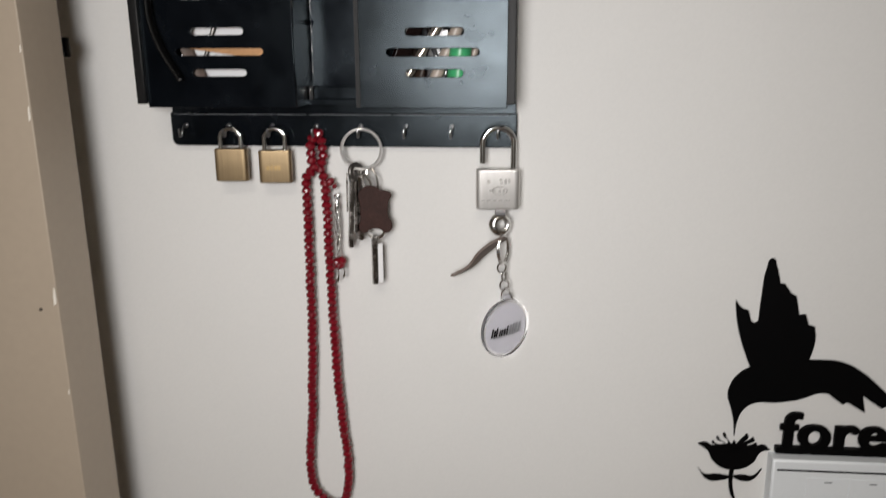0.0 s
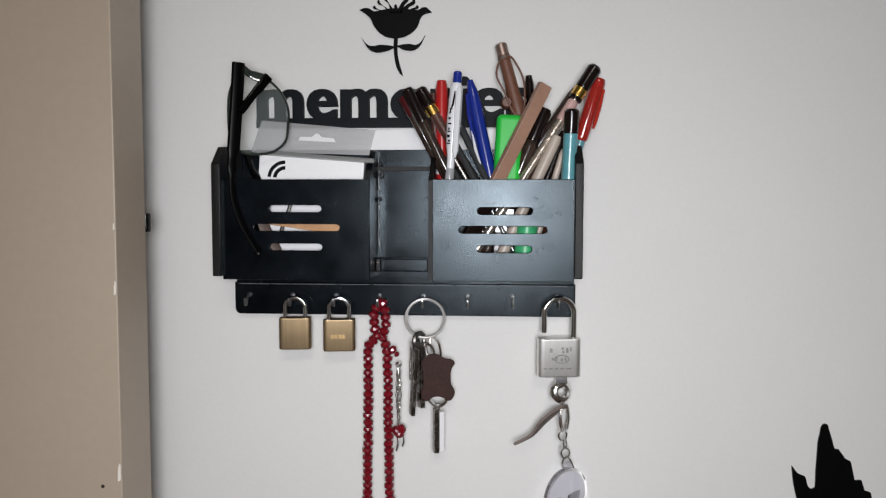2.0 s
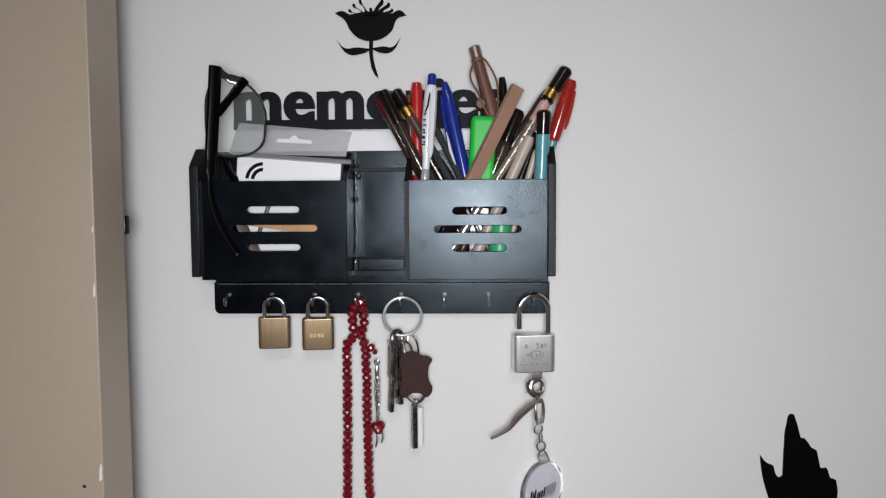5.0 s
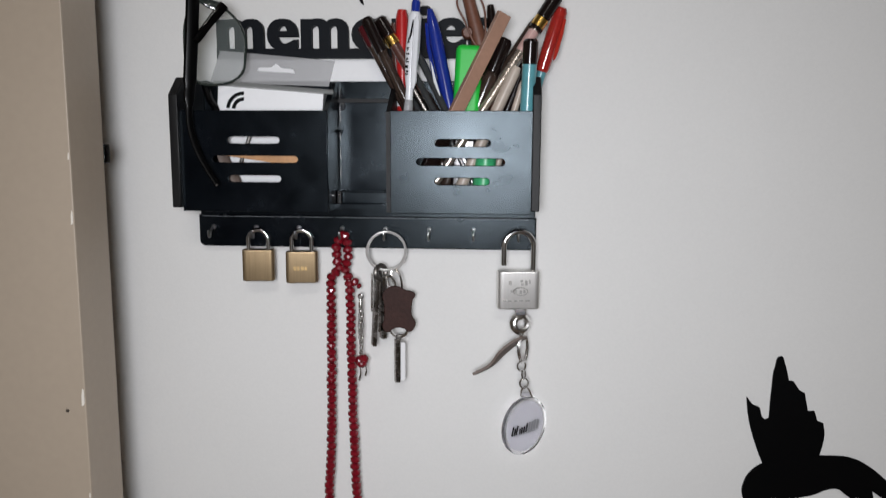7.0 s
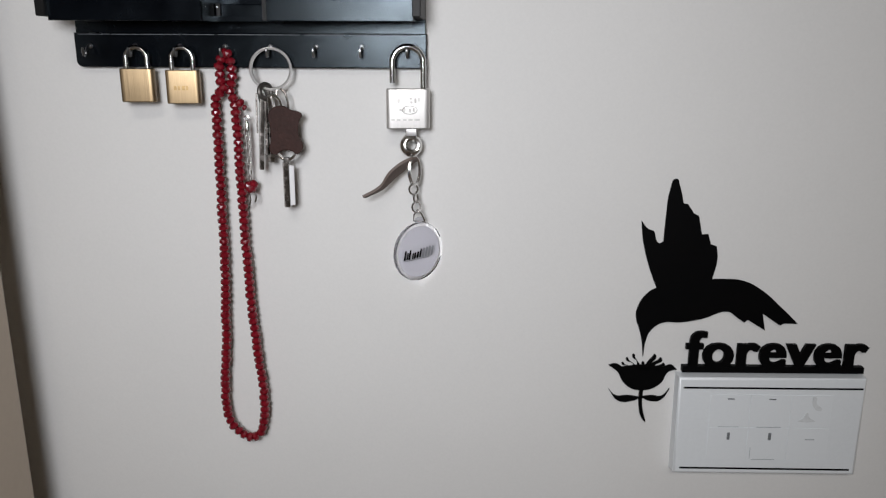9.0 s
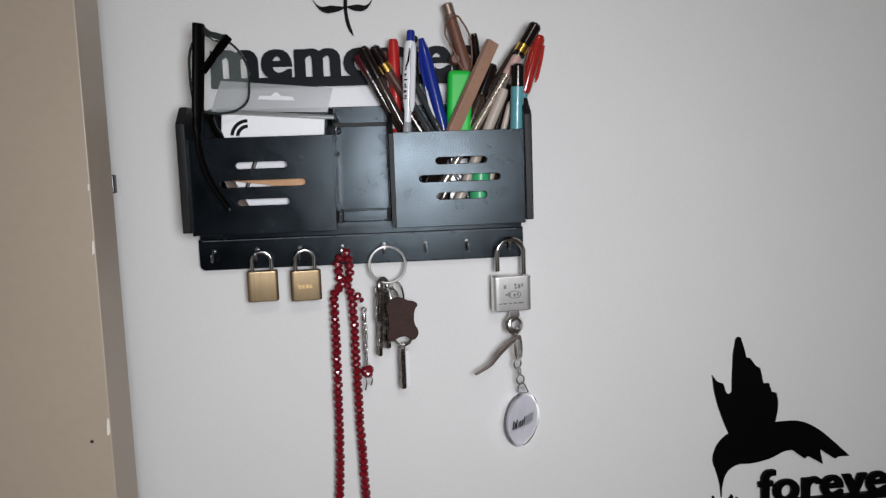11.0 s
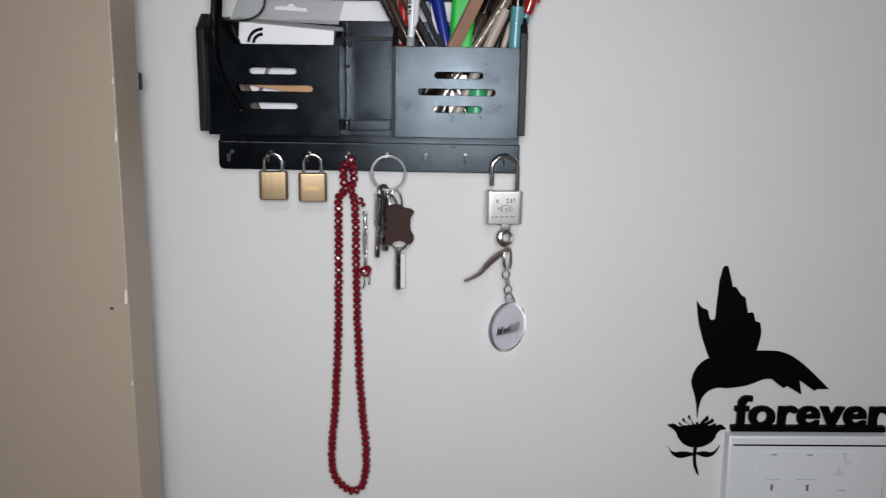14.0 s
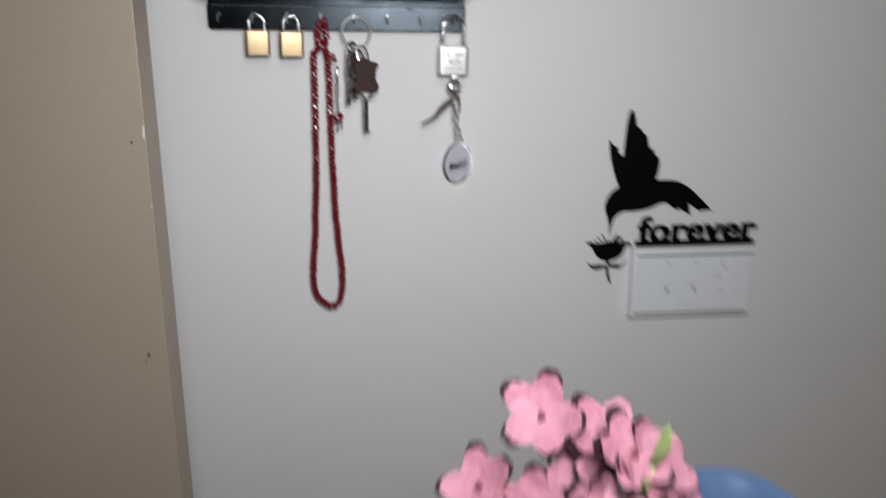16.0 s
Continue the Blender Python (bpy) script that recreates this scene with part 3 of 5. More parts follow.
for x, z, r in ((LX1 + 0.0026, 1.7030, 0.0016), (LX1 + 0.0036, 1.6945, 0.0023), (LX1 + 0.0022, 1.6745, 0.0014)):
    bm = bmesh.new()
    bmesh.ops.create_uvsphere(bm, u_segments=14, v_segments=9, radius=1)
    for v in bm.verts:
        n = 1 + 0.22 * math.sin(5 * v.co.x + 3 * v.co.z) * math.cos(4 * v.co.y)
        v.co = Vector((x + v.co.x * r * n, BF - 0.0036 + v.co.y * 0.0016, z + v.co.z * r * 1.5 * n))
    part("glue_blob", bm, M_GLUE, rack, "lump of dried dark glue")
bm = bmesh.new()
rod(bm, (LX1 + 0.0022, 0.5553, 1.6235), (LX1 + 0.0022, 0.5541, 1.6235), [(0, 0.0009), (0.7, 0.0009), (1, 0.0004)], 10)
part("nail_head", bm, M_CHROME, rack, "shiny nail head")

for xa, xb in ((-0.262, -0.236), (-0.2345, -0.178), (-0.1765, -0.151), (-0.148, -0.082), (-0.079, -0.046), (-0.043, 0.012)):
    part("edge_line", box(bmesh.new(), xa, xb, BF - 0.0022, BF - 0.0012, 1.60335, 1.60385), M_PALELINE, rack, "thin pale line on the edge", smooth=False)

HOOK_X = [-0.2525 + 0.0366 * k for k in range(8)]
for x in HOOK_X:
    bm = bmesh.new()
    rod(bm, (x, BF - 0.0019, 1.5945), (x, BF - 0.0032, 1.5945), [(0, 0.0021), (0.6, 0.0021), (1, 0.0014)], 14)
    tube(bm, smooth_line([(x, BF - 0.0022, 1.5945), (x, BF - 0.0065, 1.5938), (x, BF - 0.0098, 1.5905), (x, BF - 0.0108, 1.5875), (x, BF - 0.0138, 1.5872), (x, BF - 0.0152, 1.5910), (x, BF - 0.0150, 1.5930)], 4), 0.00100, 8)
    part("hook", bm, M_HOOK, rack, "small steel screw hook")
HY = BF - 0.0123

# ---------------- things on the hooks ----------------


BODY = []


def padlock(x, z_top, w, h, d, shackle_h, mat, label, turn=0.0, opened=0.0, rod_r=0.0019, shackle_w=0.62):
    """A padlock whose shackle's crown hangs at z_top; turn: degrees about the upright."""
    lock = thing("padlock", (x, HY, z_top), label, "padlock", "padlocks on the rack")
    m = Matrix.Translation((x, HY, 0)) @ pose(0, 0, 0, 0, 0, turn)
    zt = z_top - shackle_h
    bm = bmesh.new()
    rings = []
    for inset, z in ((0.0009, zt - h), (0.0003, zt - h + 0.0003), (0.0, zt - h + 0.0009), (0.0, zt - 0.0009), (0.0003, zt - 0.0003), (0.0009, zt)):
        ring = []
        for k in range(44):
            a = 2 * math.pi * k / 44
            c, q = math.cos(a), math.sin(a)
            ring.append(bm.verts.new(((w / 2 - inset) * math.copysign(abs(c) ** 0.20, c), (d / 2 - inset) * math.copysign(abs(q) ** 0.55, q), z)))
        rings.append(ring)
    for a, b in zip(rings, rings[1:]):
        for k in range(44):
            bm.faces.new((a[k], a[(k + 1) % 44], b[(k + 1) % 44], b[k]))
    bm.faces.new(rings[0])
    bm.faces.new(rings[-1][::-1])
    bmesh.ops.transform(bm, matrix=m, verts=bm.verts)
    BODY.append(part("body", bm, mat, lock))
    r = w * shackle_w / 2
    pts = [(-r, 0, zt + opened), (-r, 0, z_top - r)] + [(-r * math.cos(math.pi * k / 10), 0, z_top - r - rod_r + r * math.sin(math.pi * k / 10)) for k in range(1, 10)] + [(r, 0, z_top - r), (r, 0, zt - 0.002)]
    bm = tube(bmesh.new(), pts, rod_r, 12)
    bmesh.ops.transform(bm, matrix=m, verts=bm.verts)
    part("shackle", bm, M_SHACKLE, lock, "chrome shackle")
    return lock, m, zt


CROWN = 1.5955
lock, m, zt = padlock(HOOK_X[1] + 0.0045, CROWN, 0.0262, 0.0262, 0.0105, 0.0182, M_BRASS, "small plain brass padlock hanging on a rack hook", 7)
lock, m, zt = padlock(HOOK_X[2] + 0.0045, CROWN, 0.0262, 0.0262, 0.0105, 0.0192, M_BRASS, "small brass padlock with faint stamped letters", 9)
for k, w in enumerate((0.0022, 0.0018, 0.0024, 0.0018)):
    bm = box(bmesh.new(), -0.0066 + 0.0031 * k, -0.0066 + 0.0031 * k + w, -0.00545, -0.00515, zt - 0.0155, zt - 0.0122, 0)
    bmesh.ops.transform(bm, matrix=m, verts=bm.verts)
    part("stamp_bar", bm, M_STAMP, BODY[-1], "worn stamped mark", smooth=False)
lock, m, zt = padlock(HOOK_X[7] + 0.0005, 1.5975, 0.0345, 0.0310, 0.0135, 0.0345, M_BRUSHED, "large brushed steel padlock, shackle open, with a key in it", 7, 0.0045, 0.0024, 0.70)
for x0, x1, z0, z1 in ((-0.0086, -0.0062, 0.0074, 0.0108), (0.0008, 0.0030, 0.0066, 0.0084), (0.0014, 0.0036, 0.0092, 0.0112), (0.0046, 0.0066, 0.0070, 0.0110), (0.0076, 0.0092, 0.0066, 0.0098), (-0.0070, -0.0050, 0.0150, 0.0170), (-0.0040, -0.0022, 0.0146, 0.0178), (0.0002, 0.0022, 0.0152, 0.0180), (0.0034, 0.0050, 0.0146, 0.0174),
                       (-0.0135, -0.0104, 0.0232, 0.0244), (-0.0092, -0.0062, 0.0232, 0.0244), (-0.0040, -0.0014, 0.0232, 0.0244), (0.0, 0.0034, 0.0232, 0.0244), (0.0046, 0.0090, 0.0232, 0.0244)):
    bm = box(bmesh.new(), x0, x1, -0.00705, -0.00665, zt - z1, zt - z0, 0)
    bmesh.ops.transform(bm, matrix=m, verts=bm.verts)
    part("stamp_bar", bm, M_STEELMARK, BODY[-1], "worn stamped mark", smooth=False)
bm = tube(bmesh.new(), ring_points((0.0012, -0.0067, zt - 0.0162), 0.0058, (0, -1, 0), 26, 0.55), 0.00032, 6, closed=True)
bmesh.ops.transform(bm, matrix=m, verts=bm.verts)
part("stamp_oval", bm, M_STEELMARK, BODY[-1], "worn stamped oval")
# key in the padlock, with its bow below the body
KX, KY = HOOK_X[7] + 0.0030, HY
bm = box(bmesh.new(), KX - 0.0045, KX + 0.0045, KY - 0.0022, KY + 0.0022, 1.5255, 1.5325, 0.0008)
tube(bm, ring_points((KX, KY, 1.5185), 0.0064, (0.35, -1, 0.15), 28), 0.0034, 10, closed=True, flat=0.8)
part("key", bm, M_CHROME, lock, "small chrome key with a round bow")

# leather tag, split ring, chain and acrylic disc hang from the key
fob = thing("key_fob", (KX, KY, 1.51), "clear acrylic disc key fob on a short steel chain", "key fob")
bm = tube(bmesh.new(), ring_points((KX + 0.0022, KY - 0.001, 1.4985), 0.0075, (0.86, -0.5, 0.0), 30, 1.6), 0.00095, 8, closed=True)
tube(bm, ring_points((KX + 0.0032, KY - 0.002, 1.4985), 0.0072, (0.86, -0.5, 0.05), 30, 1.6), 0.00085, 8, closed=True)
part("split_ring", bm, M_CHROME, fob)
for k, (cx, cz, r, ax) in enumerate(((0.0016, 1.4830, 0.0036, (0.35, -1, 0)), (0.0034, 1.4758, 0.0035, (0.9, -0.4, 0.1)), (0.0040, 1.4682, 0.0036, (0.2, -1, 0.1)))):
    bm = tube(bmesh.new(), ring_points((KX + cx, KY, cz), r, ax, 20, 1.15), 0.00085, 7, closed=True)
    part("chain_link", bm, M_CHROME, fob)
bm = tube(bmesh.new(), [Vector((KX + 0.0050 + a, KY, 1.4618 + b)) for a, b in ((0, 0.0042), (0.0030, 0.001), (0.0058, -0.0052), (0.002, -0.0058), (-0.0035, -0.0050), (-0.0030, 0.0))], 0.0008, 7, closed=True)
part("chain_link", bm, M_CHROME, fob)
# disc, turned about the upright
DISC = Matrix.Translation((0.0118, HY + 0.004, 1.4298)) @ pose(0, 0, 0, 0, 0, 42) @ pose(0, 0, 0, 0, 3, 0)
R, HT = 0.0248, 0.0024


def disc_mesh(bm, r, half, round_r, seg=48):
    rows = [(0.0001, -half), (r - round_r, -half), (r - round_r * 0.3, -half + round_r * 0.3), (r, -half + round_r), (r, half - round_r), (r - round_r * 0.3, half - round_r * 0.3), (r - round_r, half), (0.0001, half)]
    rings = [[bm.verts.new((a * math.cos(2 * math.pi * k / seg), y, a * math.sin(2 * math.pi * k / seg))) for k in range(seg)] for a, y in rows]
    for a, b in zip(rings, rings[1:]):
        for k in range(seg):
            bm.faces.new((a[k], a[(k + 1) % seg], b[(k + 1) % seg], b[k]))
    bm.faces.new(rings[0])
    bm.faces.new(rings[-1][::-1])
    return bm


bm = disc_mesh(bmesh.new(), R, HT, 0.0016)
bmesh.ops.transform(bm, matrix=DISC, verts=bm.verts)
shell = part("disc", bm, M_ACRYLIC, fob, "thick clear acrylic disc")
shell.visible_shadow = False
bm = box(bmesh.new(), -0.0038, 0.0038, -0.0018, 0.0018, R - 0.001, R + 0.0042, 0.0012)
bmesh.ops.transform(bm, matrix=DISC, verts=bm.verts)
part("lug", bm, M_INSERT, fob, "clear lug")
bm = disc_mesh(bmesh.new(), R - 0.0032, 0.0005, 0.0002)
bmesh.ops.transform(bm, matrix=DISC, verts=bm.verts)
part("insert", bm, M_INSERT, fob, "pale printed insert")
tilt = DISC @ pose(0, 0, 0, 0, -4, 0)
for k, (xa, w, h, mt) in enumerate(((-0.0150, 0.0011, 0.0064, M_DECAL), (-0.0130, 0.0010, 0.0048, M_DECAL), (-0.0111, 0.0011, 0.0064, M_DECAL), (-0.0086, 0.0009, 0.0040, M_DECAL), (-0.0068, 0.0010, 0.0042, M_DECAL), (-0.0046, 0.0012, 0.0044, M_DECAL), (-0.0022, 0.0010, 0.0060, M_DECAL),
                                  (0.0002, 0.0016, 0.0062, M_SMUDGE2), (0.0028, 0.0014, 0.0066, M_SMUDGE2), (0.0052, 0.0016, 0.0068, M_SMUDGE2), (0.0078, 0.0013, 0.0066, M_SMUDGE2))):
    bm = box(bmesh.new(), -w / 2, w / 2, -0.00015, 0.00015, -h / 2, h / 2)
    bmesh.ops.transform(bm, matrix=tilt @ Matrix.Translation((1.25 * xa + 0.003, -HT - 0.0003, -0.0048 + 0.625 * h)) @ Matrix.Scale(1.25, 4) @ pose(0, 0, 0, 0, 14, 0), verts=bm.verts)
    part("print_bar", bm, mt, shell, "dark printed mark", smooth=False)
bm = box(bmesh.new(), -0.0150, 0.0100, -HT - 0.0004, -HT - 0.0001, -0.0058, -0.0054)
bmesh.ops.transform(bm, matrix=tilt, verts=bm.verts)
part("print_line", bm, M_SMUDGE2, shell, smooth=False)


def leaf_tag():
    """A bent leather strip that tapers to a blunt tip."""
    bm = bmesh.new()
    line = smooth_line([(KX + 0.0035, HY - 0.004, 1.5085), (KX - 0.0050, HY - 0.0045, 1.5035), (KX - 0.0150, HY - 0.006, 1.4950), (KX - 0.0240, HY - 0.008, 1.4850), (KX - 0.0375, HY - 0.010, 1.4780)], 5)
    across = Vector((0.45, 0.85, -0.20)).normalized()
    n = len(line)
    rows = []
    for i, p in enumerate(line):
        s = i / (n - 1)
        w = 0.0115 * (0.75 + 0.5 * math.sin(math.pi * min(1, s * 1.5))) * (1 - 0.55 * max(0, s - 0.5) / 0.5)
        rows.append([bm.verts.new(p + across * w * a + Vector((0.0005, -0.0002, -0.0009)) * b) for a, b in ((-0.5, -1), (0.5, -1), (0.5, 1), (-0.5, 1))])
    for a, b in zip(rows, rows[1:]):
        for k in range(4):
            bm.faces.new((a[k], a[(k + 1) % 4], b[(k + 1) % 4], b[k]))
    bm.faces.new(rows[0])
    bm.faces.new(rows[-1][::-1])
    return bm


part("leather_tag", leaf_tag(), M_TAG, fob, "narrow curved taupe leather strip")

# bunch of keys
keys = thing("key_bunch", (HOOK_X[4], HY, 1.58), "steel ring of worn keys with a brown leather tag", "keys")
RX = HOOK_X[4] + 0.0022
bm = tube(bmesh.new(), ring_points((RX, HY - 0.001, 1.5775), 0.0158, (0.08, -1, 0.05), 48), 0.00115, 9, closed=True)
tube(bm, ring_points((RX, HY + 0.0006, 1.5775), 0.0156, (0.08, -1, 0.05), 48), 0.0010, 9, closed=True)
part("key_ring", bm, M_WIRE, keys)
bm = bmesh.new()
tube(bm, ring_points((RX - 0.0045, HY - 0.003, 1.5600), 0.0056, (0.75, -0.6, 0.1), 22), 0.0021, 8, closed=True)
tube(bm, ring_points((RX - 0.0070, HY - 0.001, 1.5560), 0.0052, (0.95, -0.3, 0.1), 22, 1.3), 0.0014, 8, closed=True)
part("key_bow", bm, M_DARKMETAL, keys, "dark key bows crowded on the ring")


def key_blade(x, y, z0, z1, t, w, yaw, lean):
    bm = box(bmesh.new(), -t / 2, t / 2, -w / 2, w / 2, z0 - z1, 0, 0.0004)
    for k in range(6):
        box(bm, -t * 0.42, t * 0.42, -w / 2 - 0.0006 - 0.0004 * (k % 3), -w / 2 + 0.0005, (z0 - z1) * (0.42 + 0.09 * k), (z0 - z1) * (0.37 + 0.09 * k))
    bmesh.ops.transform(bm, matrix=Matrix.Translation((x, y, z1)) @ pose(0, 0, 0, 0, lean, yaw), verts=bm.verts)
    return bm


part("key", key_blade(RX - 0.0075, HY - 0.0035, 1.4985, 1.5590, 0.0032, 0.0075, 22, 3), M_NICKEL, keys, "worn nickel key seen on edge")
part("key", key_blade(RX - 0.0032, HY - 0.0010, 1.5040, 1.5570, 0.0036, 0.0070, 35, 0), M_NICKEL, keys, "worn nickel key seen on edge")
part("key", key_blade(RX - 0.0092, HY + 0.0030, 1.5310, 1.5580, 0.0014, 0.0070, 12, 4), M_DARKMETAL, keys, "thin dark key")
part("key", key_blade(RX - 0.0115, HY - 0.0050, 1.5280, 1.5590, 0.0012, 0.0060, 14, 1), M_NICKEL, keys, "thin nickel key seen on edge")
part("key", key_blade(RX - 0.0058, HY - 0.0010, 1.5100, 1.5570, 0.0022, 0.0070, 20, 1), M_NICKEL, keys, "worn key seen on edge")
bm = tube(bmesh.new(), smooth_line([(RX + 0.0050, HY - 0.001, 1.5630), (RX + 0.0105, HY - 0.002, 1.5590), (RX + 0.0128, HY - 0.002, 1.5500), (RX + 0.0118, HY - 0.002, 1.5440), (RX + 0.0070, HY - 0.003, 1.5500), (RX + 0.0040, HY - 0.002, 1.5570)], 5, True), 0.0009, 8, closed=True)
part("split_ring", bm, M_NICKEL, keys)
bm = tube(bmesh.new(), smooth_line([(RX + 0.0010, HY - 0.003, 1.5570), (RX + 0.0060, HY - 0.004, 1.5545), (RX + 0.0078, HY - 0.004, 1.5480), (RX + 0.0050, HY - 0.004, 1.5445), (RX + 0.0018, HY - 0.003, 1.5480)], 5, True), 0.0013, 8, closed=True)
part("clip", bm, M_CHROME, keys, "small bright steel clip")
hide = cutout("leather_tag", [[(2, 40), (7, 42.5), (12, 42), (16.5, 39.5), (21.5, 38.5), (24.2, 36), (22.5, 33), (21.3, 28), (21.6, 19), (24.2, 13.5), (23.2, 9), (20, 6.5), (16, 9), (12, 9.8), (7.5, 8.8), (4, 6), (1, 6.8), (-0.6, 10), (0.8, 16), (1, 22), (0.5, 30), (-0.5, 35)]], HY - 0.0045, 0.0026, M_LEATHER, keys, "dark brown hide-shaped leather tag", bevel=0.0005)
hide.data.transform(Matrix.Translation((RX - 0.0018, -0.0022, 1.5050)) @ Matrix.Diagonal((1.06, 1, 1.03, 1)))
bm = tube(bmesh.new(), ring_points((RX + 0.0097, HY - 0.0046, 1.5405), 0.0012, (0, -1, 0), 12), 0.0004, 6, closed=True)
part("eyelet", bm, M_CHROME, hide)
bm = tube(bmesh.new(), smooth_line([(RX + 0.0005, HY - 0.004, 1.5205), (RX + 0.0030, HY - 0.005, 1.5120), (RX + 0.0095, HY - 0.005, 1.5065), (RX + 0.0165, HY - 0.005, 1.5090), (RX + 0.0195, HY - 0.004, 1.5170), (RX + 0.0190, HY - 0.004, 1.5225)], 5), 0.0014, 8)
part("ring", bm, M_CHROME, keys)
bm = box(bmesh.new(), RX + 0.0080, RX + 0.0125, HY - 0.0070, HY - 0.0030, 1.5035, 1.5085, 0.0008)
part("bar_loop", bm, M_DARKMETAL, keys)
bm = box(bmesh.new(), RX + 0.0072, RX + 0.0112, HY - 0.0080, HY - 0.0030, 1.4680, 1.5045, 0.0004, Matrix.Rotation(radians(24), 3, "Z"))
part("metal_bar", bm, M_NICKEL, keys, "narrow polished metal bar")
bm = box(bmesh.new(), RX + 0.0116, RX + 0.0156, HY - 0.0066, HY - 0.0026, 1.4695, 1.5020, 0.0006, Matrix.Rotation(radians(24), 3, "Z"))
part("white_strip", bm, M_CARD, keys, "white strip beside the bar")

# red prayer beads
BY = 0.5645
beads = thing("prayer_beads", (HOOK_X[3], BY, 1.59), "long looped string of faceted red crystal beads on a rack hook", "beads")
HX = HOOK_X[3]
LOOP = smooth_line([(HX + 0.0010, BY, 1.5895), (HX - 0.0035, BY, 1.5820), (HX - 0.0040, BY, 1.5700), (HX - 0.0010, BY - 0.003, 1.5610), (HX - 0.0080, BY - 0.001, 1.5555), (HX - 0.0092, BY, 1.5400), (HX - 0.0095, BY, 1.50), (HX - 0.0102, BY, 1.43), (HX - 0.0122, BY, 1.383),
                    (HX - 0.0150, BY, 1.335), (HX - 0.0182, BY, 1.298), (HX - 0.0165, BY, 1.273), (HX - 0.0075, BY, 1.2585), (HX + 0.0045, BY, 1.2535), (HX + 0.0140, BY, 1.2640), (HX + 0.0165, BY, 1.299), (HX + 0.0130, BY, 1.336), (HX + 0.0100, BY, 1.384),
                    (HX + 0.0085, BY, 1.43), (HX + 0.0075, BY, 1.50), (HX + 0.0068, BY, 1.545), (HX + 0.0030, BY + 0.002, 1.5600), (HX + 0.0055, BY + 0.001, 1.5720), (HX + 0.0050, BY, 1.5850)], 10, True)


def bead_mesh():
    """A faceted rondelle about its z axis."""
    bm = bmesh.new()
    seg = 9
    rings = [[bm.verts.new((r * math.cos(2 * math.pi * (k + o) / seg), r * math.sin(2 * math.pi * (k + o) / seg), z)) for k in range(seg)] for r, z, o in ((0.0020, -0.0030, 0), (0.0042, -0.0013, 0.5), (0.0042, 0.0013, 0), (0.0020, 0.0030, 0.5))]
    for a, b, o in ((rings[0], rings[1], 0), (rings[1], rings[2], 1), (rings[2], rings[3], 0)):
        for k in range(seg):
            if o:
                bm.faces.new((a[k], a[(k + 1) % seg], b[(k + 1) % seg]))
                bm.faces.new((a[k], b[(k + 1) % seg], b[k]))
            else:
                bm.faces.new((a[k], a[(k + 1) % seg], b[k]))
                bm.faces.new((a[(k + 1) % seg], b[(k + 1) % seg], b[k]))
    bm.faces.new(rings[0][::-1])
    bm.faces.new(rings[-1])
    bmesh.ops.recalc_face_normals(bm, faces=bm.faces)
    me = bpy.data.meshes.new("bead")
    bm.to_mesh(me)
    bm.free()
    me.materials.append(M_BEAD)
    return me


BEAD = bead_mesh()


def put_bead(place, along, size=1.0, parent=beads):
    ob = new("bead", BEAD)
    ob.parent = parent
    ob.matrix_parent_inverse = BASE[parent.name].inverted()
    spin = Matrix.Rotation(random.uniform(0, 6.28), 4, "Z")
    ob.matrix_basis = Matrix.Translation(place) @ Vector(along).to_track_quat("Z", "Y").to_matrix().to_4x4() @ pose(0, 0, 0, random.uniform(-7, 7), random.uniform(-7, 7), 0) @ spin @ Matrix.Scale(size * random.uniform(0.95, 1.04), 4)
    return ob


part("cord", tube(bmesh.new(), LOOP, 0.0006, 6, closed=True), M_CORD, beads, "red cord")
gone, PITCH = 0.0, 0.00595
for a, b in zip(LOOP, LOOP[1:] + LOOP[:1]):
    step = (b - a).length
    while gone < step:
        put_bead(a.lerp(b, gone / step) + Vector((random.uniform(-4e-4, 4e-4), random.uniform(-4e-4, 4e-4), 0)), b - a)
        gone += PITCH
    gone -= step
# side tassel with its silver chain
put_bead((HX + 0.0115, BY - 0.002, 1.5505), (0.6, 0, -0.5), 0.95)
put_bead((HX + 0.0150, BY - 0.002, 1.5470), (1, 0, -0.5), 0.55)
tassel = bmesh.new()
tube(tassel, ring_points((HX + 0.0165, BY - 0.003, 1.5385), 0.0018, (0.1, -1, 0), 14), 0.0008, 6, closed=True)
rod(tassel, (HX + 0.0165, BY - 0.003, 1.5365), (HX + 0.0165, BY - 0.003, 1.5285), [(0, 0.0009), (0.3, 0.0016), (0.85, 0.0021), (1, 0.0016)], 10)
part("tassel_cap", tassel, M_CHROME, beads, "small silver cap")
for s in (-1, 0, 1):
    for k in range(9):
        c = (HX + 0.0165 + s * 0.0011 * math.sin(0.5 + k * 0.4), BY - 0.003 + 0.001 * s, 1.5270 - 0.0046 * k)
        bm = tube(bmesh.new(), ring_points(c, 0.0012, (1, -0.7, 0) if (k + s) % 2 else (0.2, -1, 0), 10, 2.0), 0.0004, 5, closed=True)
        part("chain_link", bm, M_CHROME, beads)
put_bead((HX + 0.0150, BY - 0.004, 1.4835), (1, 0.2, 0), 1.1)
put_bead((HX + 0.0195, BY - 0.004, 1.4850), (1, -0.2, 0.2), 1.0)
put_bead((HX + 0.0175, BY - 0.006, 1.4815), (0.2, 0.2, 1), 1.0)
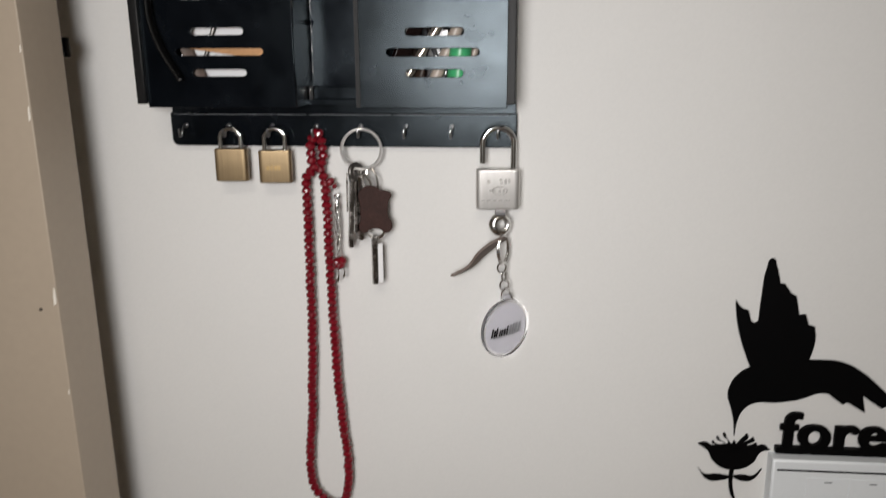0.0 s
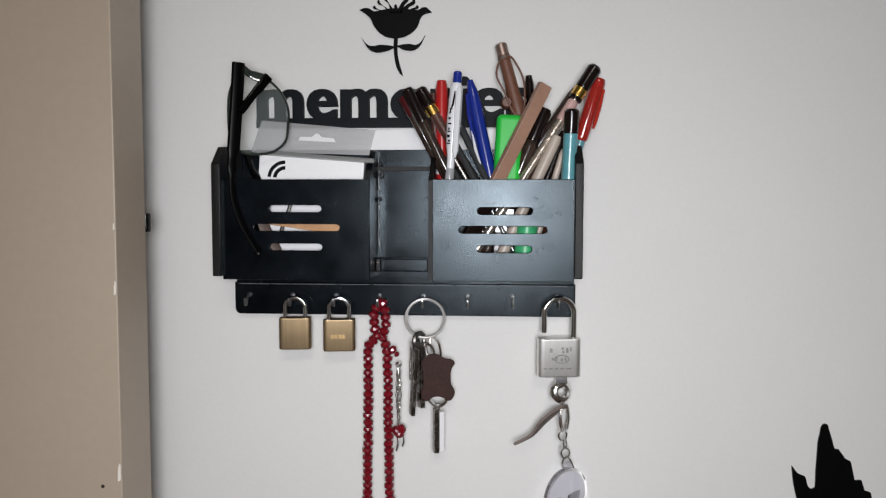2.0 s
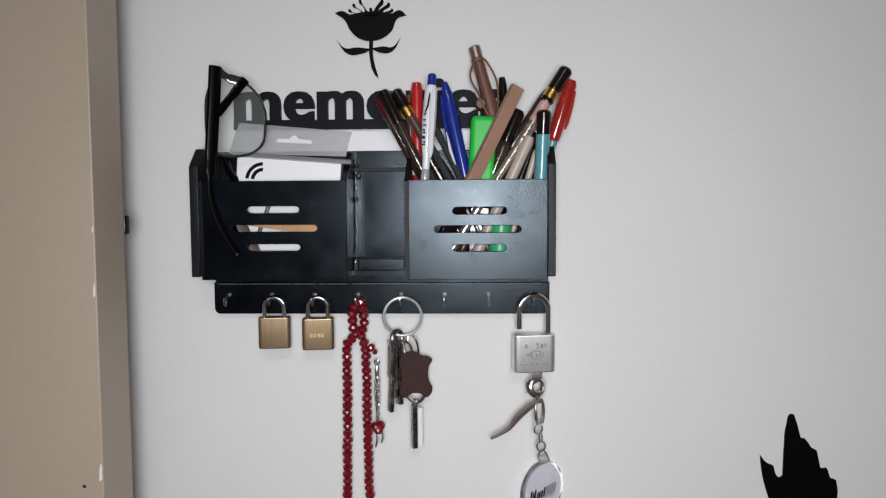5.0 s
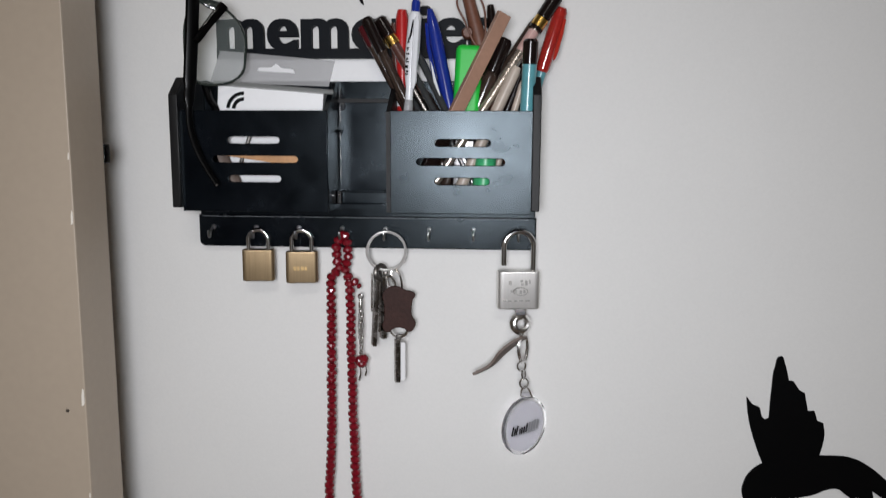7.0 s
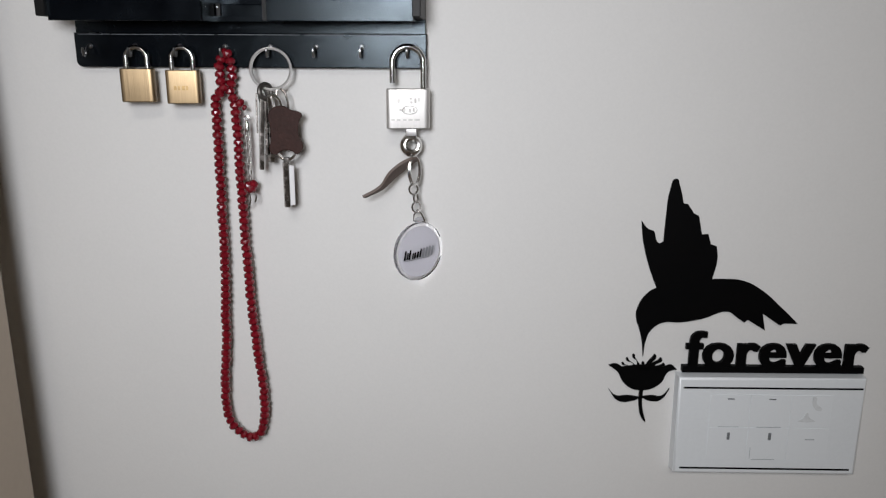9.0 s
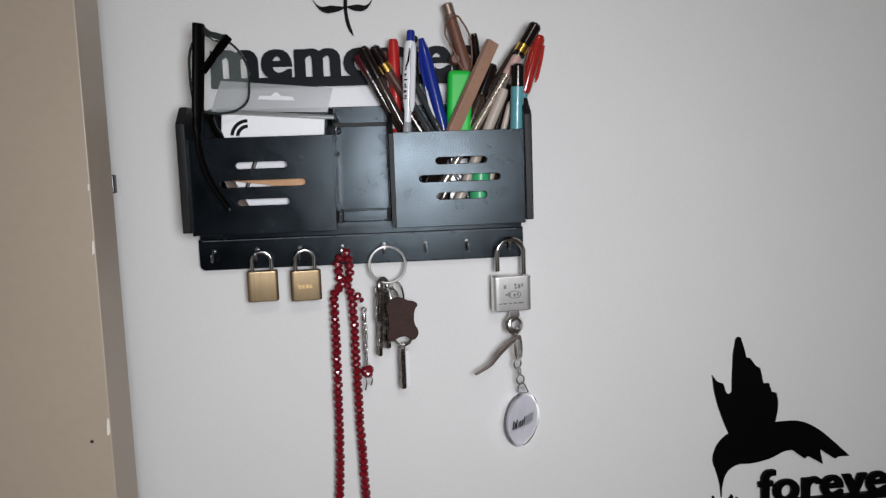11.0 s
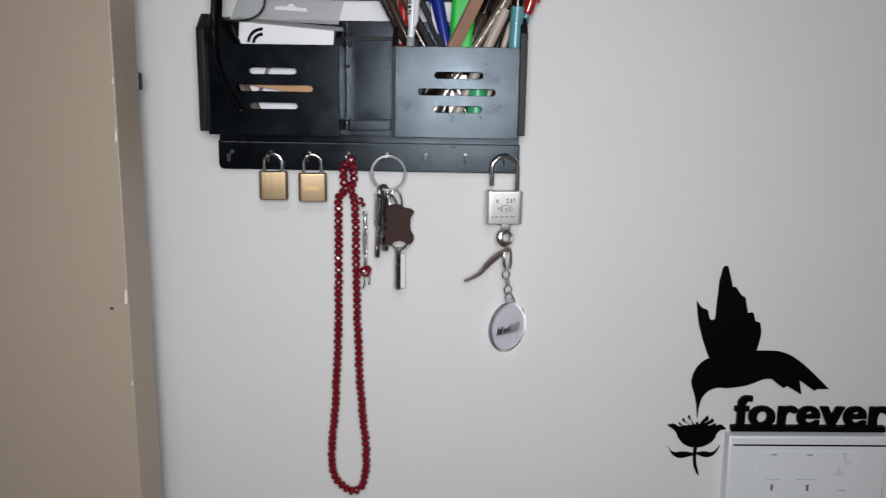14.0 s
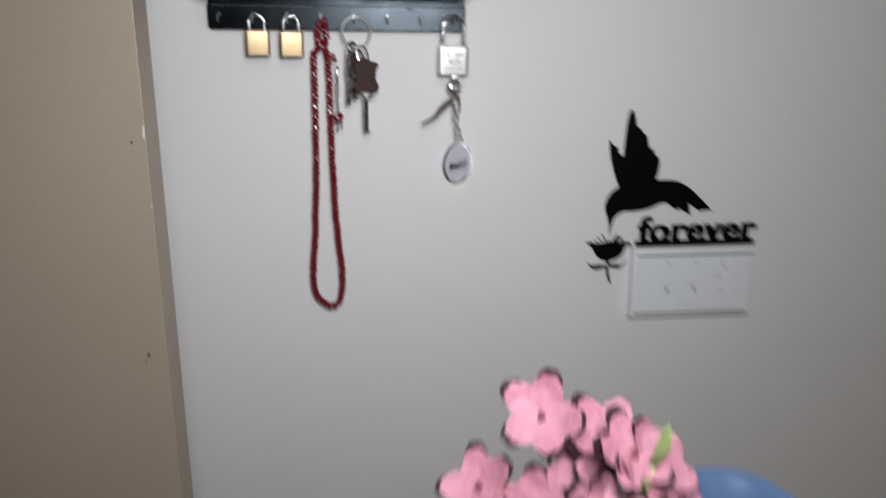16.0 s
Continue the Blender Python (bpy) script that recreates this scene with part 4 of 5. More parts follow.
for x, z0, z1 in ((0.0150, 1.480, 1.4665), (0.0200, 1.480, 1.4705)):
    bm = tube(bmesh.new(), smooth_line([(HX + x, BY - 0.004, z0), (HX + x + 0.001, BY - 0.004, (z0 + z1) / 2), (HX + x - 0.0002, BY - 0.004, z1)], 4), [0.0005] * 5 + [0.0008] * 4, 6)
    part("tassel_drop", bm, M_CHROME, beads, "thin silver drop")

# ---------------- things in the left box ----------------
card = thing("card_box", (-0.19, 0.55, 1.62), "white boxed gadget with black wave mark in a clear hanging pack", "package")
TL = Matrix.Translation((-0.190, 0.548, 1.662)) @ pose(0, 0, 0, 0, 2.2, 4)
TC = TL @ pose(0, 0, 0, 0, 2.0, 0)
bm = box(bmesh.new(), -0.0465, 0.0362, -0.0085, 0.0085, -0.0410, 0.0450, 0.0012)
bmesh.ops.transform(bm, matrix=TC, verts=bm.verts)
carton = part("carton", bm, M_CARD, card)
for r0, r1 in ((0.0115, 0.0142), (0.0070, 0.0098)):
    loop = [(r1 * 1000 * math.cos(radians(a)), r1 * 1000 * math.sin(radians(a)), 1) for a in range(92, 186, 12)] + [(r0 * 1000 * math.cos(radians(a)), r0 * 1000 * math.sin(radians(a)), 1) for a in range(176, 90, -12)]
    ob = cutout("wave_mark", [loop], -0.0089, 0.0003, M_DECAL, carton, "black printed arc")
    ob.data.transform(TL @ Matrix.Translation((-0.0240, 0, 0.0275)))
tab = cutout("hang_tab", [[(-52, 45, 1), (42, 46, 1), (45, 60), (46.5, 66, 1), (-44, 70, 1), (-48, 58)], [(-15, 55.5, 1), (-13.5, 58.5, 1), (-4, 58.8, 1), (0, 61.5), (4, 58.8, 1), (13.5, 58.2, 1), (15, 55.2, 1)]], 0.0, 0.0007, M_BLISTER, card, "clear plastic hanging tab with a slot")
tab.data.transform(TL @ Matrix.Translation((-0.0020, 0.002, 0.0030)))
tab.visible_shadow = False
bm = box(bmesh.new(), -0.050, 0.0440, -0.0100, 0.0100, 0.0435, 0.0475, 0.0012)
bmesh.ops.transform(bm, matrix=TC, verts=bm.verts)
part("pack_fold", bm, M_FOLD, card, "clear folded plastic edge").visible_shadow = False
bm = box(bmesh.new(), -0.040, 0.040, -0.0017, 0.0017, -0.005, 0.005, 0.0004)
bmesh.ops.transform(bm, matrix=Matrix.Translation((-0.187, 0.5320, 1.6545)) @ pose(0, 0, 0, 0, 8, 0), verts=bm.verts)
tagged(part("wooden_stick", bm, M_TAN), "flat tan wooden stick lying in the slotted box", "stick")
bm = bmesh.new()
rod(bm, (-0.2270, 0.5345, 1.6180), (-0.2035, 0.5335, 1.6800), [(0, 0.0016), (1, 0.0016)], 8)
tagged(part("thin_rod", bm, M_DARKMETAL), "thin grey metal rod standing in the slotted box", "rod")

specs = thing("eyeglasses", (-0.25, 0.52, 1.62), "black-framed eyeglasses stuck upright in the rack, one temple over the front", "eyeglasses")
bm = tube(bmesh.new(), smooth_line([(-0.2412, 0.5165, 1.7765), (-0.2425, 0.5160, 1.7550), (-0.2455, 0.5155, 1.7150), (-0.2465, 0.5140, 1.6960), (-0.2455, 0.5120, 1.6760), (-0.2385, 0.5105, 1.6550), (-0.2255, 0.5100, 1.6330)], 6), [0.0053] * 14 + [0.0044] * 5 + [0.0027] * 12 + [0.0025] * 6, 10, flat=0.6)
part("temple", bm, M_SATIN, specs, "black temple")
bm = tube(bmesh.new(), smooth_line([(-0.2205, 0.5245, 1.7675), (-0.2255, 0.5225, 1.7610), (-0.2330, 0.5180, 1.7500), (-0.2400, 0.5150, 1.7400)], 5), [0.0036] * 8 + [0.0032] * 8, 10, flat=0.7)
part("temple", bm, M_GLOSSBLACK, specs, "folded black temple")
# rim and lens of the eyepiece that stands above the box
TG = Matrix.Translation((-0.2245, 0.5290, 1.7395)) @ pose(0, 0, 0, -6, 0, 14)
RIM = smooth_line([(-0.0185, 0, 0.0310), (-0.002, 0, 0.0285), (0.0100, 0, 0.0190), (0.0165, 0, 0.0050), (0.0165, 0, -0.0080), (0.0146, 0, -0.0205), (0.0060, 0, -0.0285), (-0.0080, 0, -0.0312), (-0.0200, 0, -0.0290), (-0.0265, 0, -0.0200), (-0.0280, 0, 0.000), (-0.0265, 0, 0.018)], 6, True)
bm = tube(bmesh.new(), RIM, 0.00105, 8, closed=True)
bmesh.ops.transform(bm, matrix=TG, verts=bm.verts)
rim = part("rim", bm, M_CLEARFRAME, specs, "smoky greenish clear rim")
bm = bmesh.new()
for y in (-0.0008, 0.0008):
    bm.faces.new([bm.verts.new((p.x * 0.975, y, p.z * 0.975)) for p in RIM])
bm.verts.ensure_lookup_table()
n = len(RIM)
for k in range(n):
    bm.faces.new((bm.verts[k], bm.verts[(k + 1) % n], bm.verts[n + (k + 1) % n], bm.verts[n + k]))
bmesh.ops.transform(bm, matrix=TG, verts=bm.verts)
part("lens", bm, M_LENS, rim, "clear lens with a faint green tint").visible_shadow = False
bm = tube(bmesh.new(), smooth_line([(-0.2395, 0.5180, 1.7740), (-0.2340, 0.5230, 1.7690), (-0.2230, 0.5270, 1.7660)], 5), [0.0030] * 6 + [0.0038] * 5, 10, flat=0.5)
part("end_piece", bm, M_CLEARFRAME, specs, "smoky translucent end piece")
bm = tube(bmesh.new(), smooth_line([(-0.2420, 0.5330, 1.7120), (-0.2380, 0.5340, 1.6980), (-0.2330, 0.5345, 1.6850), (-0.2330, 0.5345, 1.6350)], 5), 0.0030, 8)
part("lower_frame", bm, M_GLOSSBLACK, specs, "dark frame half that stands in the box")

bm = tube(bmesh.new(), smooth_line([(-0.2300, 0.5310, 1.6650), (-0.2270, 0.5305, 1.6520), (-0.2200, 0.5302, 1.6400), (-0.2160, 0.5302, 1.6310)], 5), [0.0048] * 8 + [0.0040] * 8, 10, flat=0.35)
part("nose_pad", bm, M_TAG, specs, "brownish clear nose pad behind the slots")
# Chrome dot added to give the glint at the temple's end.
bm = bmesh.new()
rod(bm, (-0.2258, 0.5092, 1.6338), (-0.2250, 0.5088, 1.6325), [(0, 0.0008), (0.5, 0.0013), (1, 0.0007)], 8)
part("tip", bm, M_CHROME, specs, "chrome dot set where the temple end glints")

# ---------------- pens in the right box ----------------
FOOT = 1.6195


BARREL = []


def pen(name, foot, top, profile, mat, label, category="pen", extra=()):
    """A turned pen from foot to top. extra: rows of part name, start and end share, radius, material, label."""
    p = thing(name, foot, label, category, "pens in the rack box")
    bm = rod(bmesh.new(), foot, top, profile, 16)
    BARREL.append(part("barrel", bm, mat, p))
    a, b = Vector(foot), Vector(top)
    for nm, s0, s1, r, mt, lb in extra:
        bm = rod(bmesh.new(), a.lerp(b, s0), a.lerp(b, s1), [(0, r * 0.96), (0.04, r), (0.9, r), (1, r * 0.72)], 16)
        part(nm, bm, mt, p, lb)
    return p


PLAIN = [(0, 0.0015), (0.04, 0.0038), (0.1, 0.0042), (0.96, 0.0042), (1, 0.0030)]


def scaled(r):
    return [(s, a * r / 0.0042) for s, a in PLAIN]


pen("pen", (-0.0475, 0.562, FOOT), (-0.1215, 0.552, 1.7555), scaled(0.0036), M_SMOKE, "smoky ball pen with a clear burgundy top", extra=[("cap", 0.89, 1.0, 0.0042, M_PEN_BURG, "burgundy top")])
pen("pen", (-0.0480, 0.553, FOOT), (-0.1175, 0.5475, 1.7610), scaled(0.0040), M_SMOKE, "dark smoky pen with a black cap leaning over the rack", extra=[("cap", 0.82, 1.0, 0.0050, M_PEN_DARK, "black cap")])
pen("pen", (-0.0215, 0.551, FOOT), (-0.1085, 0.5555, 1.7620), scaled(0.0041), M_OLDBROWN, "red-brown pen with a black cap and gold band", extra=[("cap", 0.905, 1.0, 0.0054, M_PEN_DARK, "black cap"), ("band", 0.855, 0.905, 0.0052, M_GOLD, "gold band"), ("collar", 0.30, 0.62, 0.0045, M_SMOKE, "dark smoky collar")])
pen("pen", (-0.0920, 0.5680, FOOT), (-0.0980, 0.5670, 1.7600), scaled(0.0032), M_OLDBROWN, "plain red-brown pencil behind the dark pens", "pencil")
pen("marker_pen", (-0.0900, 0.561, FOOT), (-0.0910, 0.561, 1.7690), scaled(0.0046), M_RED, "red felt marker standing upright", "marker", extra=[("cap", 0.55, 1.0, 0.0050, M_RED, "red cap"), ("print_line", 0.50, 0.55, 0.0047, M_WHITEPL, "white ring")])
white_pen = pen("pen", (-0.0885, 0.5345, FOOT), (-0.0775, 0.536, 1.7640), [(0, 0.0012), (0.04, 0.0026), (0.60, 0.0030), (0.67, 0.0046), (0.80, 0.0056), (0.97, 0.0050), (1, 0.0030)], M_WHITEPL, "white click ball pen with a blue button and printed clip", extra=[("button", 0.955, 1.055, 0.0034, M_BLUE, "blue push button"), ("grip", 0.10, 0.56, 0.0036, M_CLEARGREY, "clear grey grip")])
a, b = Vector((-0.0885, 0.5345, FOOT)), Vector((-0.0775, 0.536, 1.7640))
bm = rod(bmesh.new(), a.lerp(b, 0.60) + Vector((0.0030, -0.0048, 0)), a.lerp(b, 0.97) + Vector((0.0022, -0.0052, 0)), [(0, 0.0008), (0.1, 0.0024), (0.9, 0.0026), (1, 0.001)], 8)
part("clip", bm, M_WHITEPL, white_pen, "white clip")
bm = tube(bmesh.new(), [a.lerp(b, 0.83) + Vector((-0.0036, -0.0040, 0)), a.lerp(b, 0.88) + Vector((-0.0014, -0.0050, 0)), a.lerp(b, 0.95) + Vector((-0.0006, -0.0052, 0))], [0.0004, 0.0009, 0.0004], 8)
part("print_swoosh", bm, M_DECAL, BARREL[-1], "black printed curve")
for s0, off, hw, hh in ((0.500, 0.0, 0.0013, 0.0005), (0.516, 0.0004, 0.0008, 0.0007), (0.545, -0.0002, 0.0011, 0.0010), (0.574, 0.0, 0.0012, 0.0005), (0.590, -0.0003, 0.0007, 0.0008), (0.622, 0.0, 0.0013, 0.0006), (0.643, 0.0003, 0.0012, 0.0003),
                       (0.655, -0.0002, 0.0011, 0.0007), (0.690, 0.0, 0.0010, 0.0005), (0.712, 0.0003, 0.0012, 0.0005)):
    bm = box(bmesh.new(), -hw, hw, -0.0002, 0.0002, -hh, hh)
    bmesh.ops.transform(bm, matrix=Matrix.Translation(a.lerp(b, 0.675 + 0.85 * (s0 - 0.5)) + Vector((-0.0028 + off, -0.0046, 0))) @ pose(0, 0, 0, 0, 4, -18), verts=bm.verts)
    part("print_bar", bm, M_DECAL, BARREL[-1], "dark printed mark", smooth=False)
blue_pen = pen("pen", (-0.0360, 0.547, FOOT), (-0.0680, 0.550, 1.7675), [(0, 0.0012), (0.05, 0.0044), (0.45, 0.0050), (0.86, 0.0053), (0.94, 0.0043), (1, 0.0022)], M_BLUE, "blue ball pen with a slim clip", extra=[("grip", 0.2, 0.42, 0.0059, M_GREYPL, "smoky grip")])
bm = tube(bmesh.new(), [(-0.0700, 0.5445, 1.7560), (-0.0685, 0.5428, 1.7400), (-0.0635, 0.5428, 1.7150), (-0.0590, 0.5440, 1.7020)], [0.0014, 0.0016, 0.0015, 0.0009], 8)
blue_clip = part("clip", bm, M_BLUE, blue_pen, "blue clip")
bm = tube(bmesh.new(), [(-0.0665, 0.5420, 1.7290), (-0.0632, 0.5420, 1.7130), (-0.0588, 0.5426, 1.7000)], [0.0006, 0.0013, 0.0006], 8)
part("clip_insert", bm, M_WHITEPL, blue_clip, "white inlay")
for k, (x0, x1, z1, mt) in enumerate(((-0.0450, -0.0830, 1.7250, M_GREYPL), (-0.0490, -0.0850, 1.7150, M_NICKEL), (-0.0560, -0.0870, 1.7080, M_GREYPL), (-0.0400, -0.0760, 1.7330, M_GREYPL), (-0.0600, -0.0880, 1.7010, M_SMOKE))):
    pen("pen", (x0 + 0.020, 0.5420 + 0.003 * (k % 3), FOOT), (x1, 0.5455 + 0.0035 * (k % 3), z1), scaled(0.0026 + 0.0003 * (k % 2)), mt, ("slim smoky grey pen leaning among the others", "slim metal pen leaning among the others")[mt is M_NICKEL])
brown = pen("brown_pen", (0.0045, 0.5640, FOOT), (-0.0438, 0.5610, 1.7960), [(0, 0.003), (0.05, 0.0052), (0.5, 0.0068), (0.72, 0.0064), (0.80, 0.0052), (0.95, 0.0046), (0.985, 0.0046), (1, 0.0032)], M_BROWN, "tall brown leather-covered pen with a loop of cord", "pen", extra=[("band", 0.94, 0.955, 0.0050, M_TAG, "pale brown band"), ("cap", 0.958, 1.01, 0.0047, M_DULLCAP, "worn brownish metal cap")])
bm = tube(bmesh.new(), smooth_line([(-0.0380, 0.5560, 1.7860), (-0.0345, 0.5545, 1.7845), (-0.0270, 0.5540, 1.7710), (-0.0250, 0.5545, 1.7580), (-0.0262, 0.5550, 1.7430), (-0.0330, 0.5550, 1.7420), (-0.0410, 0.5550, 1.7590), (-0.0470, 0.5550, 1.7710), (-0.0460, 0.5560, 1.7800), (-0.0425, 0.5570, 1.7840)], 5, True), 0.00080, 7, closed=True)
part("cord", bm, M_BROWN, brown, "thin brown cord")
bm = bmesh.new()
rod(bm, (-0.0388, 0.5680, 1.7510), (-0.0388, 0.5550, 1.7510), [(0, 0.0034), (0.2, 0.0050), (0.8, 0.0050), (1, 0.0034)], 18)
part("knob", bm, M_BROWN, brown, "brown knob")
pen("pen", (-0.0080, 0.5660, FOOT), (-0.0215, 0.5640, 1.7730), scaled(0.0034), M_PEN_DARK, "very dark brown pen with a narrow neck", extra=[("cap", 0.62, 0.87, 0.0047, M_PEN_DARK, "dark cap")])
green = thing("highlighter", (-0.041, 0.548, FOOT), "bright green highlighter with a broad flat cap", "highlighter", "pens in the rack box")
TH = Matrix.Translation((-0.0395, 0.5470, 1.680)) @ pose(0, 0, 0, 0, 3, 0)
bm = box(bmesh.new(), -0.0105, 0.0105, -0.0070, 0.0070, -0.0100, 0.0600, 0.0046, seg=4)
bmesh.ops.transform(bm, matrix=TH, verts=bm.verts)
part("cap", bm, M_GREEN, green, "bright green cap")
bm = box(bmesh.new(), -0.0090, 0.0095, -0.0058, 0.0058, -0.0600, -0.0105, 0.0026, seg=3)
bmesh.ops.transform(bm, matrix=TH, verts=bm.verts)
part("barrel", bm, M_PEN_DARK, green, "dark barrel")
pen("lip_pencil", (-0.0262, 0.5365, FOOT), (-0.0225, 0.5370, 1.6600), scaled(0.0082), M_GREENDIM, "green plastic tube low in the box", "tube")


def flat_stick(name, foot, top, w, t, mat, label, yaw=0.0):
    a, b = Vector(foot), Vector(top)
    bm = box(bmesh.new(), -w / 2, w / 2, -t / 2, t / 2, 0, (b - a).length, 0.0006)
    d = (b - a).normalized()
    side = Vector((0, 1, 0)).cross(d).normalized()
    fwd = d.cross(side)
    bmesh.ops.transform(bm, matrix=Matrix.Translation(a) @ Matrix((side, fwd, d)).transposed().to_4x4() @ pose(0, 0, 0, 0, 0, yaw), verts=bm.verts)
    stick = thing(name, foot, label, "stick", "pens in the rack box")
    part("shaft", bm, mat, stick)
    place = Matrix.Translation(a) @ Matrix((side, fwd, d)).transposed().to_4x4() @ pose(0, 0, 0, 0, 0, yaw)
    # Dark cover added over the lower stick so the slots show dark.
    bm = box(bmesh.new(), -w / 2 - 0.0005, w / 2 + 0.0005, -t / 2 - 0.0005, t / 2 + 0.0005, 0.0005, (b - a).length * 0.40, 0.0008)
    bmesh.ops.transform(bm, matrix=place, verts=bm.verts)
    part("sleeve", bm, M_PEN_DARK, stick, "added dark cover that keeps the slots dark")
    return stick


flat_stick("flat_stick", (-0.0805, 0.5310, FOOT), (-0.0108, 0.5295, 1.7605), 0.0102, 0.0060, M_MAUVE, "flat mauve-brown square pencil leaning across the box", 25)
pen("cosmetic_tube", (-0.0600, 0.5500, FOOT), (-0.0092, 0.5480, 1.7450), [(0, 0.003), (0.03, 0.0074), (0.76, 0.0076), (0.80, 0.0050), (1, 0.0040)], M_SMOKE, "dark translucent cosmetic tube with a rounded cap", "cosmetic tube", extra=[("cap", 0.80, 1.0, 0.0060, M_PEN_DARK, "black rounded cap")])
pen("glitter_pen", (-0.0720, 0.5360, FOOT), (0.0290, 0.5460, 1.7765), scaled(0.0034), M_GLITTER, "silver glitter pencil with black cap and gold band, leaning outwards", "pencil", extra=[("cap", 0.895, 1.0, 0.0056, M_PEN_DARK, "black cap"), ("band", 0.852, 0.895, 0.0054, M_GOLD, "gold band"), ("ring", 0.836, 0.852, 0.0054, M_PEN_DARK, "black ring"), ("collar", 0.735, 0.836, 0.0042, M_PINKBAR, "pale pink barrel end")])
pen("pencil", (-0.0770, 0.5590, FOOT), (0.0145, 0.5520, 1.7600), scaled(0.0040), M_SMOKE, "dark smoky brown pencil leaning outwards", "pencil")
pen("pencil", (-0.0480, 0.5370, FOOT), (-0.0005, 0.5390, 1.7230), scaled(0.0044), M_BEIGE, "plain beige wooden pencil leaning among pens", "pencil")
pen("pencil", (-0.0340, 0.5450, FOOT), (0.0060, 0.5470, 1.7270), scaled(0.0040), M_PEN_DARK, "dark wooden pencil leaning among pens", "pencil")
pen("pencil", (-0.0225, 0.5420, FOOT), (0.0045, 0.5400, 1.7125), scaled(0.0026), M_BEIGE, "short beige pencil standing among pens", "pencil")
orange = thing("pen", (-0.012, 0.5600, FOOT), "flat clear red pen leaning out of the box", "pen", "pens in the rack box")
foot, top = Vector((-0.0105, 0.5600, FOOT)), Vector((0.0330, 0.5530, 1.7685))
part("barrel", rod(bmesh.new(), foot, foot.lerp(top, 0.70), [(0, 0.0015), (0.04, 0.0036), (0.96, 0.0038), (1, 0.0034)], 14), M_TEAL, orange, "clear teal barrel")
cap = rod(bmesh.new(), foot.lerp(top, 0.68), top, [(0, 0.0042), (0.05, 0.0052), (0.55, 0.0058), (0.93, 0.0056), (1, 0.0042)], 18)
part("cap", cap, M_REDCLEAR, orange, "clear red cap")
bm = tube(bmesh.new(), [(0.0352, 0.5470, 1.7590), (0.0325, 0.5462, 1.7470), (0.0290, 0.5462, 1.7340), (0.0276, 0.5470, 1.7290)], [0.0012, 0.0016, 0.0016, 0.0008], 8)
part("clip", bm, M_ORANGE, orange, "red-orange clip")
pen("eye_pencil", (0.0050, 0.5345, FOOT), (0.0092, 0.5275, 1.7420), scaled(0.0054), M_TEAL, "teal shimmering eye pencil with a black cap", "pencil", extra=[("cap", 0.85, 1.0, 0.0056, M_PEN_DARK, "black cap")])
pen("pen", (0.0055, 0.5500, FOOT), (0.0080, 0.5520, 1.7120), scaled(0.0036), M_TEAL, "short teal pen at the end of the box")

# ---------------- flowers in the blue pot ----------------
part_y = -0.125
cab = thing("cabinet", (0.03, part_y, 0), "tall brown cabinet that carries the flower pot", "cabinet")
part("body", box(bmesh.new(), -0.17, 0.23, -0.28, 0.010, 0.06, 1.235, 0.004), M_CABINET, cab)
part("top", box(bmesh.new(), -0.18, 0.24, -0.29, 0.018, 1.235, 1.255, 0.004), M_CABINET, cab)
part("plinth", box(bmesh.new(), -0.16, 0.22, -0.27, 0.0, 0.0, 0.06), M_CABINET, cab)
pot = thing("flower_pot", (0.02, -0.11, 1.255), "oblong glazed blue flower pot", "flower pot")


PX, PYC, YAW = 0.008, -0.092, radians(9)


def oblong(bm, rows, seg=64):
    """A bowl with a rounded oblong plan; rows of (share of the half width, height)."""
    rings = []
    for r, z in rows:
        ring = []
        for k in range(seg):
            a = 2 * math.pi * k / seg
            c, q = math.cos(a), math.sin(a)
            u, v = 0.102 * r * math.copysign(abs(c) ** 0.34, c), 0.078 * r * math.copysign(abs(q) ** 0.34, q)
            ring.append(bm.verts.new((PX + u * math.cos(YAW) - v * math.sin(YAW), PYC + u * math.sin(YAW) + v * math.cos(YAW), z)))
        rings.append(ring)
    for a, b in zip(rings, rings[1:]):
        for k in range(seg):
            bm.faces.new((a[k], a[(k + 1) % seg], b[(k + 1) % seg], b[k]))
    bm.faces.new(rings[0])
    bm.faces.new(rings[-1][::-1])
    return bm


part("bowl", oblong(bmesh.new(), [(0.55, 1.2552), (0.62, 1.262), (0.80, 1.310), (0.92, 1.362), (0.985, 1.376), (1.0, 1.382), (0.985, 1.386), (0.93, 1.385), (0.87, 1.374), (0.80, 1.340)]), M_POT, pot)
part("filling", oblong(bmesh.new(), [(0.80, 1.348), (0.825, 1.356), (0.5, 1.361), (0.1, 1.363)]), M_SOIL, pot, "dark blue-grey filling")


def petal_mesh(bm, centre, out, up, length, width, curl, thick=0.0004):
    side = out.cross(up).normalized()
    rows = []
    for i in range(7):
        s = i / 6
        w = width * math.sin(math.pi * (0.12 + 0.80 * s)) ** 0.7
        c = centre + out * length * s + up * (curl * length * (math.sin(s * 2.2) * 0.6 - 0.35 * s * s))
        rows.append([bm.verts.new(c + side * w * a + up * (0.12 * w * (a * a)) + up * 0.0006 * math.sin(9 * s + 5 * a)) for a in (-0.5, -0.25, 0, 0.25, 0.5)])
    for a, b in zip(rows, rows[1:]):
        for k in range(4):
            bm.faces.new((a[k], a[k + 1], b[k + 1], b[k]))
    ex = bmesh.ops.solidify(bm, geom=bm.faces[:], thickness=thick)
    return bm


